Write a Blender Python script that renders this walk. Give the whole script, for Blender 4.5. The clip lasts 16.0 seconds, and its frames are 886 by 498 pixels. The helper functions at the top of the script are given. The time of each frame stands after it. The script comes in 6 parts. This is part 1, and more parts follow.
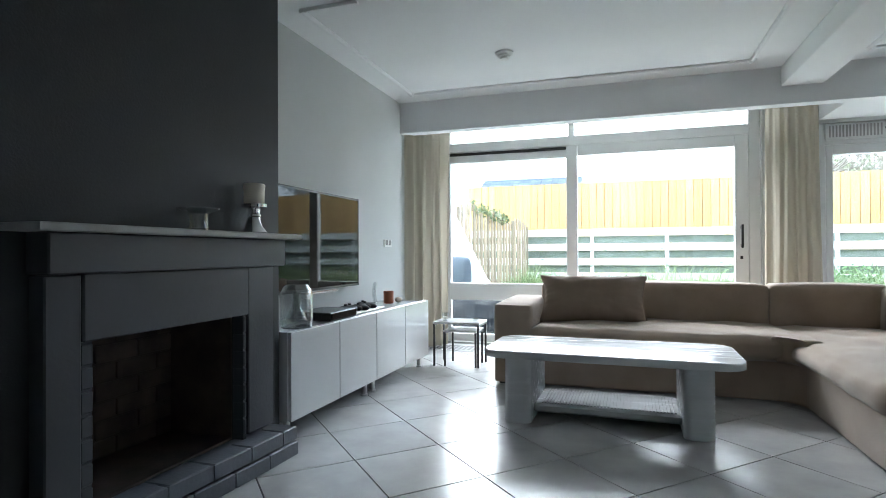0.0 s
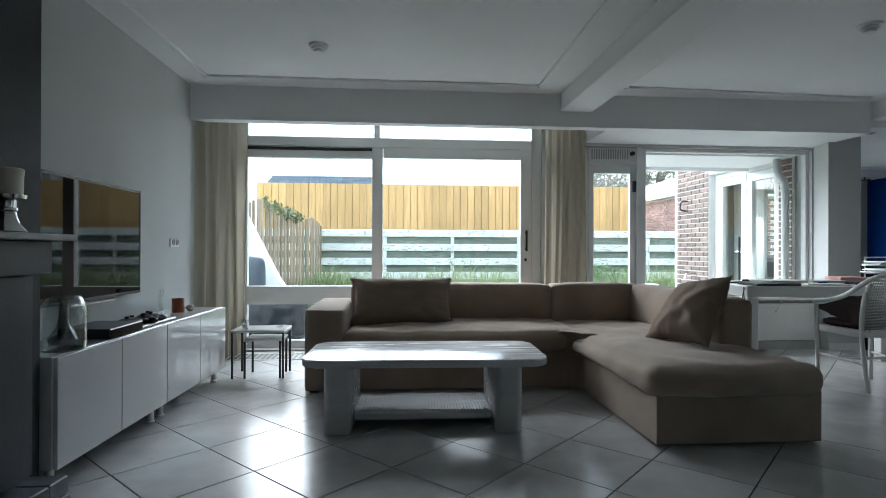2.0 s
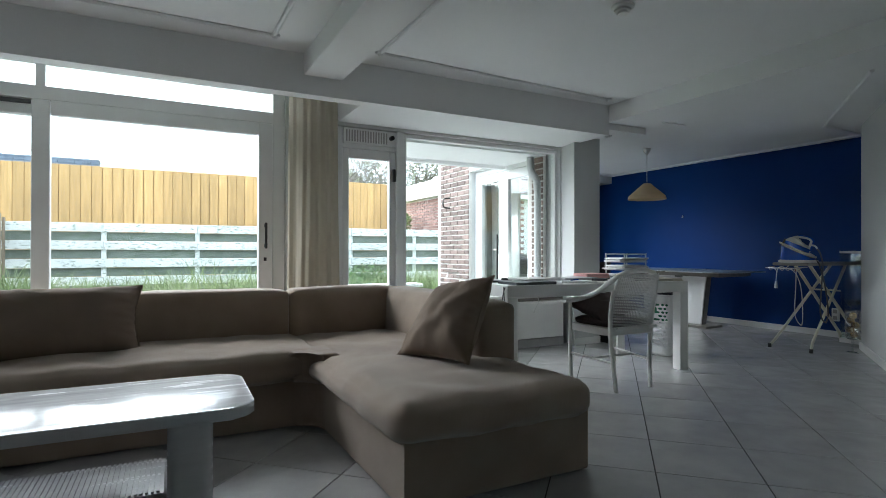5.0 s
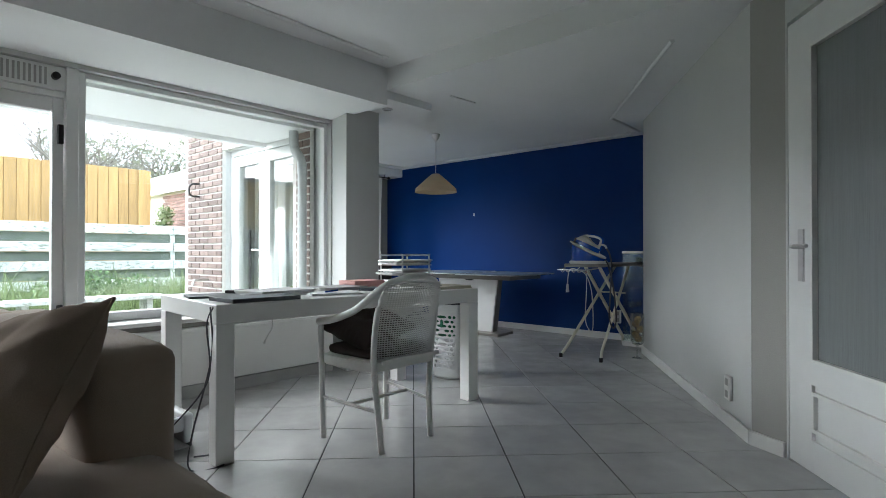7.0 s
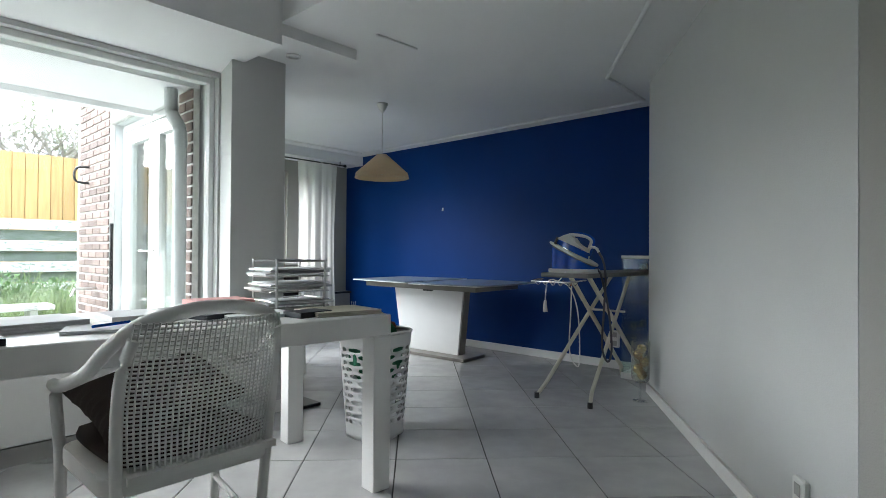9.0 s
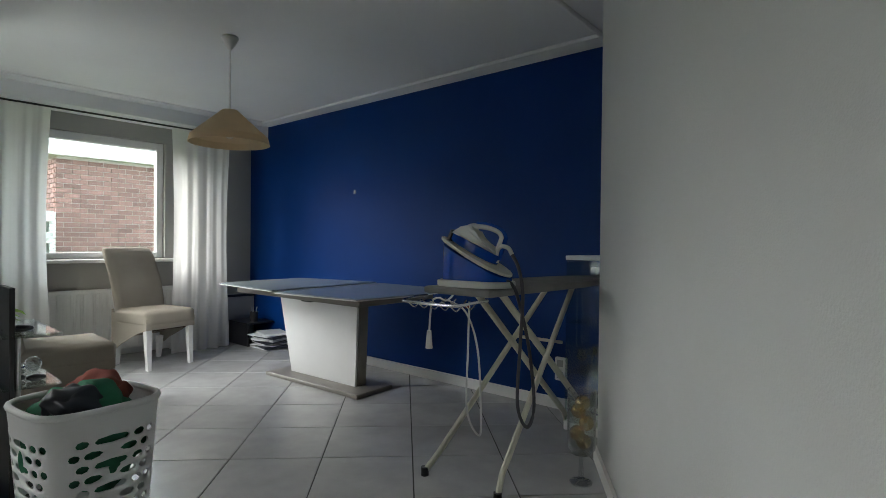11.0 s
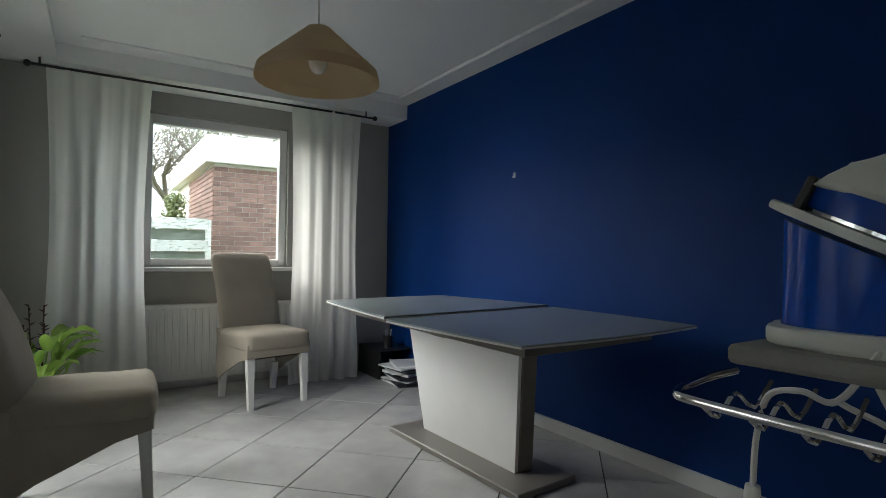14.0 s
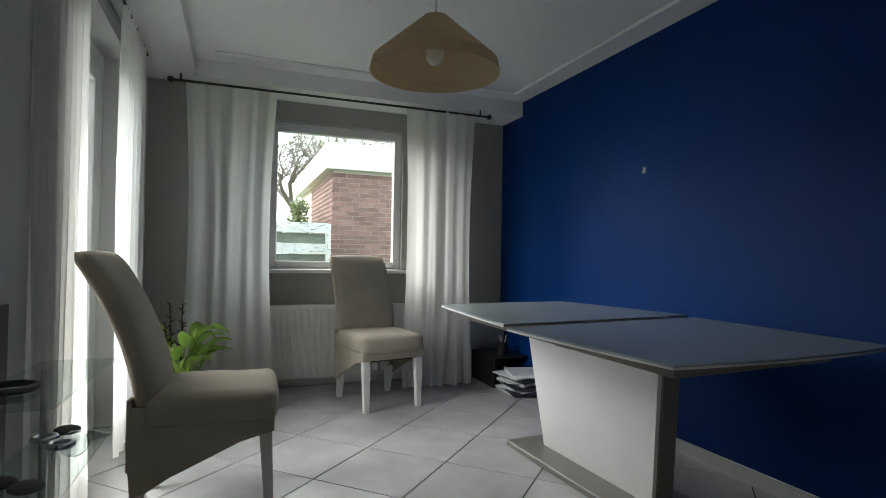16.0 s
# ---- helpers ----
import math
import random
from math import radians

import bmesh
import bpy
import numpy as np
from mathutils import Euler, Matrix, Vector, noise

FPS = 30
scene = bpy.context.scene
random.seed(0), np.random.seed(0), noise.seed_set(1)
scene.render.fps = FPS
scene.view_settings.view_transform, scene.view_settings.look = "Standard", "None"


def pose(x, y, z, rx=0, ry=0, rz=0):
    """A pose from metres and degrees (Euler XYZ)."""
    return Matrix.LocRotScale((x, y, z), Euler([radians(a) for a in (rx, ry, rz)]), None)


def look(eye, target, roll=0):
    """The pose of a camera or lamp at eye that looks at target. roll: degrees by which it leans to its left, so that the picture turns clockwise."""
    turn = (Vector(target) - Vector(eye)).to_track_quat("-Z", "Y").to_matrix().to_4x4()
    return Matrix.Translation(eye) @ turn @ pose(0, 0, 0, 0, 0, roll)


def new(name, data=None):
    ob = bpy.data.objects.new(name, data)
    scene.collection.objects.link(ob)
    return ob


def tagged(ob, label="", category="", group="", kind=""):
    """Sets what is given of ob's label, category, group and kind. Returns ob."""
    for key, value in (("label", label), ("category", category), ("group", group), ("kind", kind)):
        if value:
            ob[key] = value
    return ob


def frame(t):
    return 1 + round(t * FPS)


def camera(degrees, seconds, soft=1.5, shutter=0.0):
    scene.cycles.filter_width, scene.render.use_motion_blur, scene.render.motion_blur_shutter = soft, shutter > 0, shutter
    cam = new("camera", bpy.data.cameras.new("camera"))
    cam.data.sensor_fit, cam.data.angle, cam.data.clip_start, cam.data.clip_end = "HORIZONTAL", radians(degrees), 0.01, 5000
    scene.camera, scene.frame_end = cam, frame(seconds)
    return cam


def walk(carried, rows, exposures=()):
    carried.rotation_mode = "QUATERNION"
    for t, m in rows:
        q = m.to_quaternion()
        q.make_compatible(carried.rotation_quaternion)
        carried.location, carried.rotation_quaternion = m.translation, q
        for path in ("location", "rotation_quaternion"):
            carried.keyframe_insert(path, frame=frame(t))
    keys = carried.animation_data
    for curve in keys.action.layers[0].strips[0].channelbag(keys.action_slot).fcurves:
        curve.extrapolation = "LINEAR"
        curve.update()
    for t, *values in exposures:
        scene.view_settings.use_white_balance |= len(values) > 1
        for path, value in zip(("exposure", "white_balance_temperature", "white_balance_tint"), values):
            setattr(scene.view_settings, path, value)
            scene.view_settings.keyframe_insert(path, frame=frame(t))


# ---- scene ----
cam = camera(78.5, 16.0, soft=0.7)
PATH = [
    (0, (0.573, 0.203, 0.991), (-0.044, 2.106, 1.004), -0.3),
    (0.5, (0.45, 0.263, 1.004), (0.058, 2.224, 1.013), 0.0),
    (1, (0.372, 0.296, 1.012), (0.181, 2.287, 1.023), 0.1),
    (1.5, (0.333, 0.308, 1.013), (0.324, 2.308, 1.025), 0.1),
    (2, (0.352, 0.286, 1.027), (0.51, 2.279, 1.032), 0.2),
    (2.5, (0.367, 0.281, 1.034), (0.664, 2.258, 1.039), 0.2),
    (3, (0.358, 0.289, 1.029), (0.687, 2.261, 1.037), 0.1),
    (3.5, (0.364, 0.316, 1.026), (0.7, 2.287, 1.036), 0.1),
    (4, (0.485, 0.512, 1.013), (0.956, 2.456, 1.019), 0.1),
    (4.5, (0.655, 0.824, 1.021), (1.276, 2.724, 1.027), 0.1),
    (5, (0.858, 1.135, 1.003), (1.792, 2.904, 1.010), 0.1),
    (5.2, (0.942, 1.237, 0.994), (2.018, 2.923, 1.000), 0.2),
    (7.3, (2.125, 2.046, 0.99), (3.616, 3.379, 1.005), 0.0),
    (7.5, (2.24, 2.104, 0.989), (3.726, 3.442, 1.004), -0.0),
    (8, (2.557, 2.231, 0.988), (4.032, 3.581, 1.003), -0.0),
    (8.5, (2.893, 2.355, 1.015), (4.369, 3.705, 1.028), 0.3),
    (9, (3.256, 2.49, 1.013), (4.738, 3.832, 1.031), 0.4),
    (9.5, (3.643, 2.586, 1.04), (5.17, 3.877, 1.048), 0.5),
    (10, (4.05, 2.652, 1.05), (5.576, 3.945, 1.059), 0.7),
    (10.2, (4.188, 2.698, 1.09), (5.718, 3.986, 1.082), 0.7),
    (12.3, (5.378, 3.25, 1.042), (6.727, 4.726, 1.047), 0.5),
    (12.5, (5.434, 3.328, 1.043), (6.73, 4.852, 1.054), 0.7),
    (13, (5.518, 3.568, 1.02), (6.705, 5.177, 1.037), 0.8),
    (13.5, (5.584, 3.814, 1.015), (6.743, 5.443, 1.036), 0.9),
    (14, (5.654, 4.024, 1.012), (6.73, 5.71, 1.034), 0.8),
    (14.5, (5.687, 4.135, 1.01), (6.627, 5.9, 1.035), 1.0),
    (15, (5.703, 4.183, 1.009), (6.522, 6.007, 1.033), 1.1),
    (15.5, (5.703, 4.189, 1.009), (6.461, 6.039, 1.037), 1.1),
    (16, (5.694, 4.194, 1.007), (6.411, 6.061, 1.036), 1.0),
]
SKY = 0.14
EXPOSURES = [(0.0, 2.75, 5850, 9), (1.0, 2.2, 5850, 9), (2.5, 1.57, 5900, 8), (3.5, 1.35, 5950, 8), (4.4, 1.72, 5950, 8), (5.0, 1.76, 6000, 9), (7.3, 1.98, 6150, 10), (8.5, 2.2, 6200, 10),
             (9.5, 2.3, 6250, 10), (10.2, 2.15, 6400, 10), (12.5, 1.47, 6700, 9), (14.0, 1.45, 6700, 9), (16.0, 1.42, 6650, 9)]
walk(cam, [(t, look(eye, target, roll)) for t, eye, target, roll in PATH], EXPOSURES)

# ---- world and sun ----
world = bpy.data.worlds.new("overcast_world")
scene.world = world
world.use_nodes = True
wn, wl = world.node_tree.nodes, world.node_tree.links
sky = wn.new("ShaderNodeTexSky")
sky.sky_type, sky.sun_disc = "NISHITA", False
sky.sun_elevation, sky.sun_rotation = radians(42), radians(-28.5)
sky.air_density, sky.dust_density, sky.ozone_density = 1.0, 6.0, 1.0
veil = wn.new("ShaderNodeMix")
veil.data_type = "RGBA"
veil.inputs[0].default_value = 0.85
wl.new(sky.outputs[0], veil.inputs[6])
veil.inputs[7].default_value = (9.0, 10.0, 11.0, 1)
wl.new(veil.outputs[2], wn["Background"].inputs[0])
wn["Background"].inputs[1].default_value = SKY
sun = new("sun", bpy.data.lights.new("sun", "SUN"))
sun.data.energy, sun.data.angle, sun.data.color = 3.8, radians(80), (1.0, 0.98, 0.95)
sun.matrix_world = look((-5.0, 9.2, 9.5), (0, 0, 0))

# daylight in the opening of the garden doors
day = new("garden_door_daylight", bpy.data.lights.new("garden_door_daylight", "AREA"))
day.data.shape, day.data.size, day.data.size_y = "RECTANGLE", 0.8, 1.6
day.data.energy, day.data.color = 5.0, (0.95, 0.98, 1.0)
day.data.spread = radians(76)
day.matrix_world = look((4.99, 6.92, 1.12), (6.9, 6.95, 0.10))


# ---- materials ----
def mat(name, color, rough=0.6, metal=0.0, var=0.12, scale=6.0, bump=0.0, bump_scale=60.0, spec=0.5, coat=0.0, stretch=(1, 1, 1), obj_var=0.0, island=0.0, grain=0.0, trans=0.0, rough_var=0.0, dark=None, shift=False):
    """A painted, woven or grained surface: broad stains, fine grain and relief."""
    m = bpy.data.materials.new(name)
    m.use_nodes = True
    n, l = m.node_tree.nodes, m.node_tree.links
    b = n["Principled BSDF"]
    tc = n.new("ShaderNodeTexCoord")
    mp = n.new("ShaderNodeMapping")
    mp.inputs["Scale"].default_value = stretch
    l.new(tc.outputs["Object"], mp.inputs[0])
    if shift:
        oi = n.new("ShaderNodeObjectInfo")
        far = n.new("ShaderNodeMath")
        far.operation = "MULTIPLY"
        far.inputs[1].default_value = 90.0
        l.new(oi.outputs["Random"], far.inputs[0])
        l.new(far.outputs[0], mp.inputs["Location"])
    n1 = n.new("ShaderNodeTexNoise")
    n1.inputs["Scale"].default_value, n1.inputs["Detail"].default_value = scale, 6
    l.new(mp.outputs[0], n1.inputs[0])
    n2 = n.new("ShaderNodeTexNoise")
    n2.inputs["Scale"].default_value, n2.inputs["Detail"].default_value = bump_scale, 4
    l.new(mp.outputs[0], n2.inputs[0])
    ramp = n.new("ShaderNodeMapRange")
    ramp.inputs[1].default_value, ramp.inputs[2].default_value = 0.3, 0.7
    ramp.inputs[3].default_value, ramp.inputs[4].default_value = 1 - var, 1 + var
    l.new(n1.outputs[0], ramp.inputs[0])
    fine = n.new("ShaderNodeMapRange")
    fine.inputs[1].default_value, fine.inputs[2].default_value = 0.3, 0.7
    fine.inputs[3].default_value, fine.inputs[4].default_value = 1 - grain, 1 + grain
    l.new(n2.outputs[0], fine.inputs[0])
    mul = n.new("ShaderNodeMath")
    mul.operation = "MULTIPLY"
    l.new(ramp.outputs[0], mul.inputs[0])
    l.new(fine.outputs[0], mul.inputs[1])
    value = mul.outputs[0]
    if obj_var or island:
        src = n.new("ShaderNodeObjectInfo").outputs["Random"] if obj_var else n.new("ShaderNodeNewGeometry").outputs["Random Per Island"]
        amt = obj_var or island
        rr = n.new("ShaderNodeMapRange")
        rr.inputs[3].default_value, rr.inputs[4].default_value = 1 - amt, 1 + amt
        l.new(src, rr.inputs[0])
        m2 = n.new("ShaderNodeMath")
        m2.operation = "MULTIPLY"
        l.new(value, m2.inputs[0])
        l.new(rr.outputs[0], m2.inputs[1])
        value = m2.outputs[0]
    sc = n.new("ShaderNodeVectorMath")
    sc.operation = "SCALE"
    sc.inputs[0].default_value = color[:3]
    l.new(value, sc.inputs["Scale"])
    col = sc.outputs[0]
    if dark:
        mx = n.new("ShaderNodeMix")
        mx.data_type = "RGBA"
        st = n.new("ShaderNodeTexNoise")
        st.inputs["Scale"].default_value, st.inputs["Detail"].default_value = dark[1], 8
        l.new(mp.outputs[0], st.inputs[0])
        sr = n.new("ShaderNodeMapRange")
        sr.inputs[1].default_value, sr.inputs[2].default_value = dark[2], dark[2] + 0.15
        l.new(st.outputs[0], sr.inputs[0])
        l.new(sr.outputs[0], mx.inputs[0])
        l.new(col, mx.inputs[6])
        mx.inputs[7].default_value = (*dark[0], 1)
        col = mx.outputs[2]
    l.new(col, b.inputs["Base Color"])
    b.inputs["Roughness"].default_value, b.inputs["Metallic"].default_value = rough, metal
    b.inputs["Specular IOR Level"].default_value, b.inputs["Coat Weight"].default_value = spec, coat
    if rough_var:
        rv = n.new("ShaderNodeMapRange")
        rv.inputs[1].default_value, rv.inputs[2].default_value = 0.3, 0.7
        rv.inputs[3].default_value, rv.inputs[4].default_value = max(0.02, rough - rough_var), rough + rough_var
        l.new(n1.outputs[0], rv.inputs[0])
        l.new(rv.outputs[0], b.inputs["Roughness"])
    if bump:
        bp = n.new("ShaderNodeBump")
        bp.inputs["Strength"].default_value, bp.inputs["Distance"].default_value = bump, 0.004
        l.new(n2.outputs[0], bp.inputs["Height"])
        l.new(bp.outputs[0], b.inputs["Normal"])
    if trans:
        tl = n.new("ShaderNodeBsdfTranslucent")
        l.new(col, tl.inputs[0])
        mix = n.new("ShaderNodeMixShader")
        mix.inputs[0].default_value = trans
        l.new(b.outputs[0], mix.inputs[1])
        l.new(tl.outputs[0], mix.inputs[2])
        l.new(mix.outputs[0], n["Material Output"].inputs[0])
    return m


def glass_mat(name, tint=(1, 1, 1), gloss=1.0):
    m = bpy.data.materials.new(name)
    m.use_nodes = True
    n, l = m.node_tree.nodes, m.node_tree.links
    n.remove(n["Principled BSDF"])
    tr, gl, mx, lw = n.new("ShaderNodeBsdfTransparent"), n.new("ShaderNodeBsdfGlossy"), n.new("ShaderNodeMixShader"), n.new("ShaderNodeLayerWeight")
    tr.inputs[0].default_value = (*tint, 1)
    gl.inputs["Roughness"].default_value = 0.01
    lw.inputs[0].default_value = 0.5
    steep = n.new("ShaderNodeMath")
    steep.operation = "POWER"
    steep.inputs[1].default_value = 4.5
    l.new(lw.outputs["Facing"], steep.inputs[0])
    sc = n.new("ShaderNodeMath")
    sc.operation = "MULTIPLY_ADD"
    sc.inputs[1].default_value, sc.inputs[2].default_value = 0.8 * gloss, 0.045 * gloss
    sc.use_clamp = True
    l.new(steep.outputs[0], sc.inputs[0])
    l.new(sc.outputs[0], mx.inputs[0])
    l.new(tr.outputs[0], mx.inputs[1])
    l.new(gl.outputs[0], mx.inputs[2])
    l.new(mx.outputs[0], n["Material Output"].inputs[0])
    return m


# wall colour darkened: the rear wall's backlit shade is put into it
M_WALLG = mat("darkened_wall_taupe", (0.35, 0.345, 0.32), 0.75, var=0.03, scale=1.5, bump=0.25, bump_scale=180)
M_WALL = mat("wall_paint", (0.53, 0.54, 0.53), 0.75, var=0.03, scale=1.5, bump=0.25, bump_scale=180)
M_CEIL = mat("ceiling_paint", (0.78, 0.79, 0.79), 0.8, var=0.03, scale=1.2, bump=0.3, bump_scale=140)
M_BLUE = mat("blue_paint", (0.001, 0.033, 0.168), 0.5, var=0.06, scale=2, bump=0.15, bump_scale=160, spec=0.15)
M_CHIM = mat("charcoal_paint", (0.018, 0.020, 0.023), 0.6, var=0.08, scale=2, bump=0.3, bump_scale=120)
M_HEARTH = mat("hearth_paint", (0.13, 0.142, 0.165), 0.35, var=0.15, scale=5, bump=0.4, bump_scale=60)
M_SURR = mat("grey_surround_paint", (0.038, 0.042, 0.050), 0.45, var=0.08, scale=5, bump=0.2, bump_scale=60, obj_var=0.08)
M_SOOT = mat("sooty_brick", (0.055, 0.038, 0.03), 0.9, var=0.5, scale=7, bump=0.6, bump_scale=40, obj_var=0.12, dark=((0.13, 0.10, 0.085), 4, 0.62))
M_STONE = mat("mantel_stone", (0.32, 0.32, 0.31), 0.4, var=0.12, scale=14, bump=0.05)
M_TRIM = mat("white_trim", (0.72, 0.72, 0.70), 0.4, var=0.03, scale=4)
M_FRAME = mat("window_frame_paint", (0.70, 0.71, 0.70), 0.35, var=0.03, scale=5)
M_TILE = mat("floor_tile_glaze", (0.46, 0.46, 0.455), 0.25, var=0.08, scale=4.5, bump=0.02, bump_scale=9, obj_var=0.035, grain=0.02, rough_var=0.02, shift=True)
M_GROUT = mat("grout", (0.045, 0.045, 0.045), 0.9, var=0.2, scale=20)
M_SOFA = mat("brown_fabric", (0.31, 0.245, 0.19), 0.95, var=0.17, scale=3.5, bump=0.5, bump_scale=420, grain=0.12, spec=0.2)
M_SOFA.node_tree.nodes["Principled BSDF"].inputs["Sheen Weight"].default_value = 0.3
M_PILLOW = mat("pillow_fabric", (0.22, 0.17, 0.13), 0.9, var=0.08, scale=7, bump=0.4, bump_scale=380, grain=0.1, spec=0.25)
M_WHITE = mat("gloss_white_lacquer", (0.70, 0.71, 0.72), 0.12, var=0.02, scale=3, coat=0.4)
M_TABLE = mat("white_glazed_wood", (0.66, 0.67, 0.68), 0.22, var=0.06, scale=3, stretch=(1, 8, 8), rough_var=0.10, bump=0.10, bump_scale=30, spec=0.35)
M_METAL = mat("brushed_steel", (0.55, 0.55, 0.55), 0.28, 1.0, var=0.05, scale=20)
M_CHROME = mat("chrome", (0.75, 0.75, 0.76), 0.08, 1.0, var=0.02)
M_BLACK = mat("black_metal", (0.015, 0.015, 0.016), 0.4, var=0.1)
M_BLACKPL = mat("black_plastic", (0.012, 0.012, 0.013), 0.35, var=0.1, scale=12)
M_SCREEN = mat("screen_glass", (0.002, 0.002, 0.0025), 0.02, var=0.0, spec=0.18)
M_CURT = mat("beige_curtain", (0.47, 0.43, 0.345), 0.9, var=0.07, scale=3, bump=0.2, bump_scale=300, trans=0.42, stretch=(1, 1, 0.2))
M_SHEER = mat("white_curtain", (0.83, 0.83, 0.81), 0.9, var=0.03, scale=3, bump=0.2, bump_scale=320, trans=0.68, stretch=(1, 1, 0.2))
M_GLASS = glass_mat("window_glass", (0.96, 0.98, 0.97), 0.8)
M_GLASST = glass_mat("table_glass", (0.90, 0.95, 0.93), 1.0)
M_GLASSV = glass_mat("clear_glass", (0.93, 0.95, 0.95), 2.2)
M_FROST = mat("frosted_pane", (0.20, 0.22, 0.22), 0.25, var=0.06, scale=8, bump=0.5, bump_scale=30, stretch=(6, 6, 0.3))
M_WOODY = mat("yellow_larch", (0.47, 0.29, 0.115), 0.7, var=0.16, scale=3, stretch=(6, 6, 0.6), obj_var=0.15, grain=0.1, shift=True)
M_SLAT = mat("weathered_white_board", (0.63, 0.65, 0.63), 0.85, var=0.14, scale=3, obj_var=0.08, dark=((0.22, 0.25, 0.20), 24, 0.53), shift=True, stretch=(0.5, 1, 1.4))
# back boards: base colour holds the shade of the gaps, mossy blotches on top
M_SLATM = mat("mossy_shaded_board", (0.16, 0.185, 0.16), 0.9, var=0.25, scale=4, obj_var=0.15, dark=((0.12, 0.15, 0.11), 14, 0.50), shift=True, stretch=(0.5, 1, 1.4))
M_PICKET = mat("weathered_picket", (0.26, 0.205, 0.145), 0.85, var=0.25, scale=4, stretch=(5, 5, 0.7), obj_var=0.3, grain=0.1)
M_BRICK = mat("red_brick", (0.165, 0.118, 0.102), 0.85, var=0.22, scale=14, bump=0.5, bump_scale=90, obj_var=0.34, shift=True)
M_BRICKI = mat("red_brick_far", (0.23, 0.135, 0.115), 0.85, var=0.15, scale=10, bump=0.4, bump_scale=90, island=0.28)
M_MORTAR = mat("mortar", (0.60, 0.58, 0.55), 0.95, var=0.12, scale=20, bump=0.4)
M_PAVE = mat("grey_paver", (0.30, 0.30, 0.29), 0.9, var=0.15, scale=6, bump=0.4, dark=((0.2, 0.22, 0.17), 3, 0.58))
M_GROUND = mat("soil_and_grass", (0.09, 0.12, 0.045), 0.95, var=0.4, scale=9, bump=0.8, bump_scale=50)
M_GRASS = mat("grass_blades", (0.16, 0.21, 0.09), 0.6, var=0.25, scale=3, island=0.35, trans=0.3)
M_LEAF = mat("bush_leaves", (0.07, 0.14, 0.04), 0.55, var=0.2, scale=5, island=0.4, trans=0.25)
M_VINE = mat("autumn_vine_leaves", (0.10, 0.12, 0.05), 0.6, var=0.3, scale=5, island=0.5, trans=0.2)
M_LEAFG = mat("winter_tree_leaves", (0.15, 0.16, 0.10), 0.6, var=0.2, scale=5, island=0.4, trans=0.2)
M_PLANT = mat("houseplant_leaf", (0.31, 0.50, 0.10), 0.35, var=0.2, scale=9, island=0.2, trans=0.35)
M_BARK = mat("bark", (0.17, 0.15, 0.13), 0.95, var=0.3, scale=10, bump=0.8)
M_ROOF = mat("grey_roof_tile", (0.15, 0.18, 0.215), 0.7, var=0.15, scale=6, island=0.15)
M_WHITEWALL = mat("white_render", (0.78, 0.78, 0.76), 0.85, var=0.05, scale=3, bump=0.5, bump_scale=60)
M_COVER = mat("dark_tarpaulin", (0.018, 0.022, 0.03), 0.25, var=0.2, scale=8)
M_BLUEPL = mat("navy_plastic", (0.045, 0.06, 0.08), 0.35, var=0.1)
M_CREAM = mat("cream_shade", (0.74, 0.61, 0.43), 0.85, var=0.04, scale=8, bump=0.2, bump_scale=200, trans=0.5)
M_BULB = mat("opal_bulb", (0.85, 0.80, 0.72), 0.25, var=0.02)
M_CHAIRF = mat("taupe_suede", (0.38, 0.34, 0.28), 0.9, var=0.06, scale=6, bump=0.35, bump_scale=350, grain=0.06, spec=0.25)
M_LINING = mat("dark_lining", (0.05, 0.025, 0.018), 0.95, var=0.2)
M_TOPGREY = mat("grey_glass_top", (0.36, 0.41, 0.43), 0.2, var=0.03, scale=2)
M_TAUPE = mat("taupe_lacquer", (0.20, 0.185, 0.165), 0.35, var=0.05)
M_PLINTH = mat("white_panel", (0.75, 0.75, 0.74), 0.35, var=0.02)
M_CANE = mat("white_painted_cane", (0.66, 0.66, 0.64), 0.5, var=0.05, scale=9, bump=0.2)
M_DBROWN = mat("dark_brown_cushion", (0.035, 0.022, 0.02), 0.9, var=0.15, bump=0.4, bump_scale=300)
M_PAPER = mat("paper", (0.75, 0.76, 0.77), 0.9, var=0.05, obj_var=0.1)
M_PINK = mat("pink_cover", (0.60, 0.32, 0.30), 0.8, var=0.08)
M_NAVYC = mat("dark_folder", (0.02, 0.025, 0.035), 0.5, var=0.1)
M_SILVER = mat("silver_plastic", (0.42, 0.43, 0.44), 0.35, 0.3, var=0.04)
M_PRINT = mat("pale_silver_plastic", (0.58, 0.60, 0.62), 0.35, var=0.03)
M_BASKET = mat("white_plastic", (0.72, 0.73, 0.73), 0.35, var=0.02)
M_GREENC = mat("green_cloth", (0.03, 0.16, 0.09), 0.95, var=0.3, scale=12)
M_REDC = mat("red_brown_cloth", (0.22, 0.06, 0.045), 0.95, var=0.3, scale=12)
M_IVORY = mat("ivory_tube", (0.58, 0.57, 0.46), 0.4, var=0.04)
M_BOARDC = mat("grey_board_cover", (0.22, 0.22, 0.21), 0.95, var=0.12, scale=10, bump=0.3, bump_scale=300)
M_IRONB = mat("glossy_blue_plastic", (0.003, 0.055, 0.33), 0.12, var=0.03, spec=0.2)
M_IRONW = mat("grey_white_plastic", (0.55, 0.56, 0.52), 0.3, var=0.03)
M_CABLE = mat("cable", (0.05, 0.05, 0.06), 0.6, var=0.1)
M_CABLEW = mat("white_cable", (0.6, 0.6, 0.58), 0.5, var=0.05)
M_GOLD = mat("gold_bauble", (0.70, 0.50, 0.24), 0.18, 1.0, var=0.08)
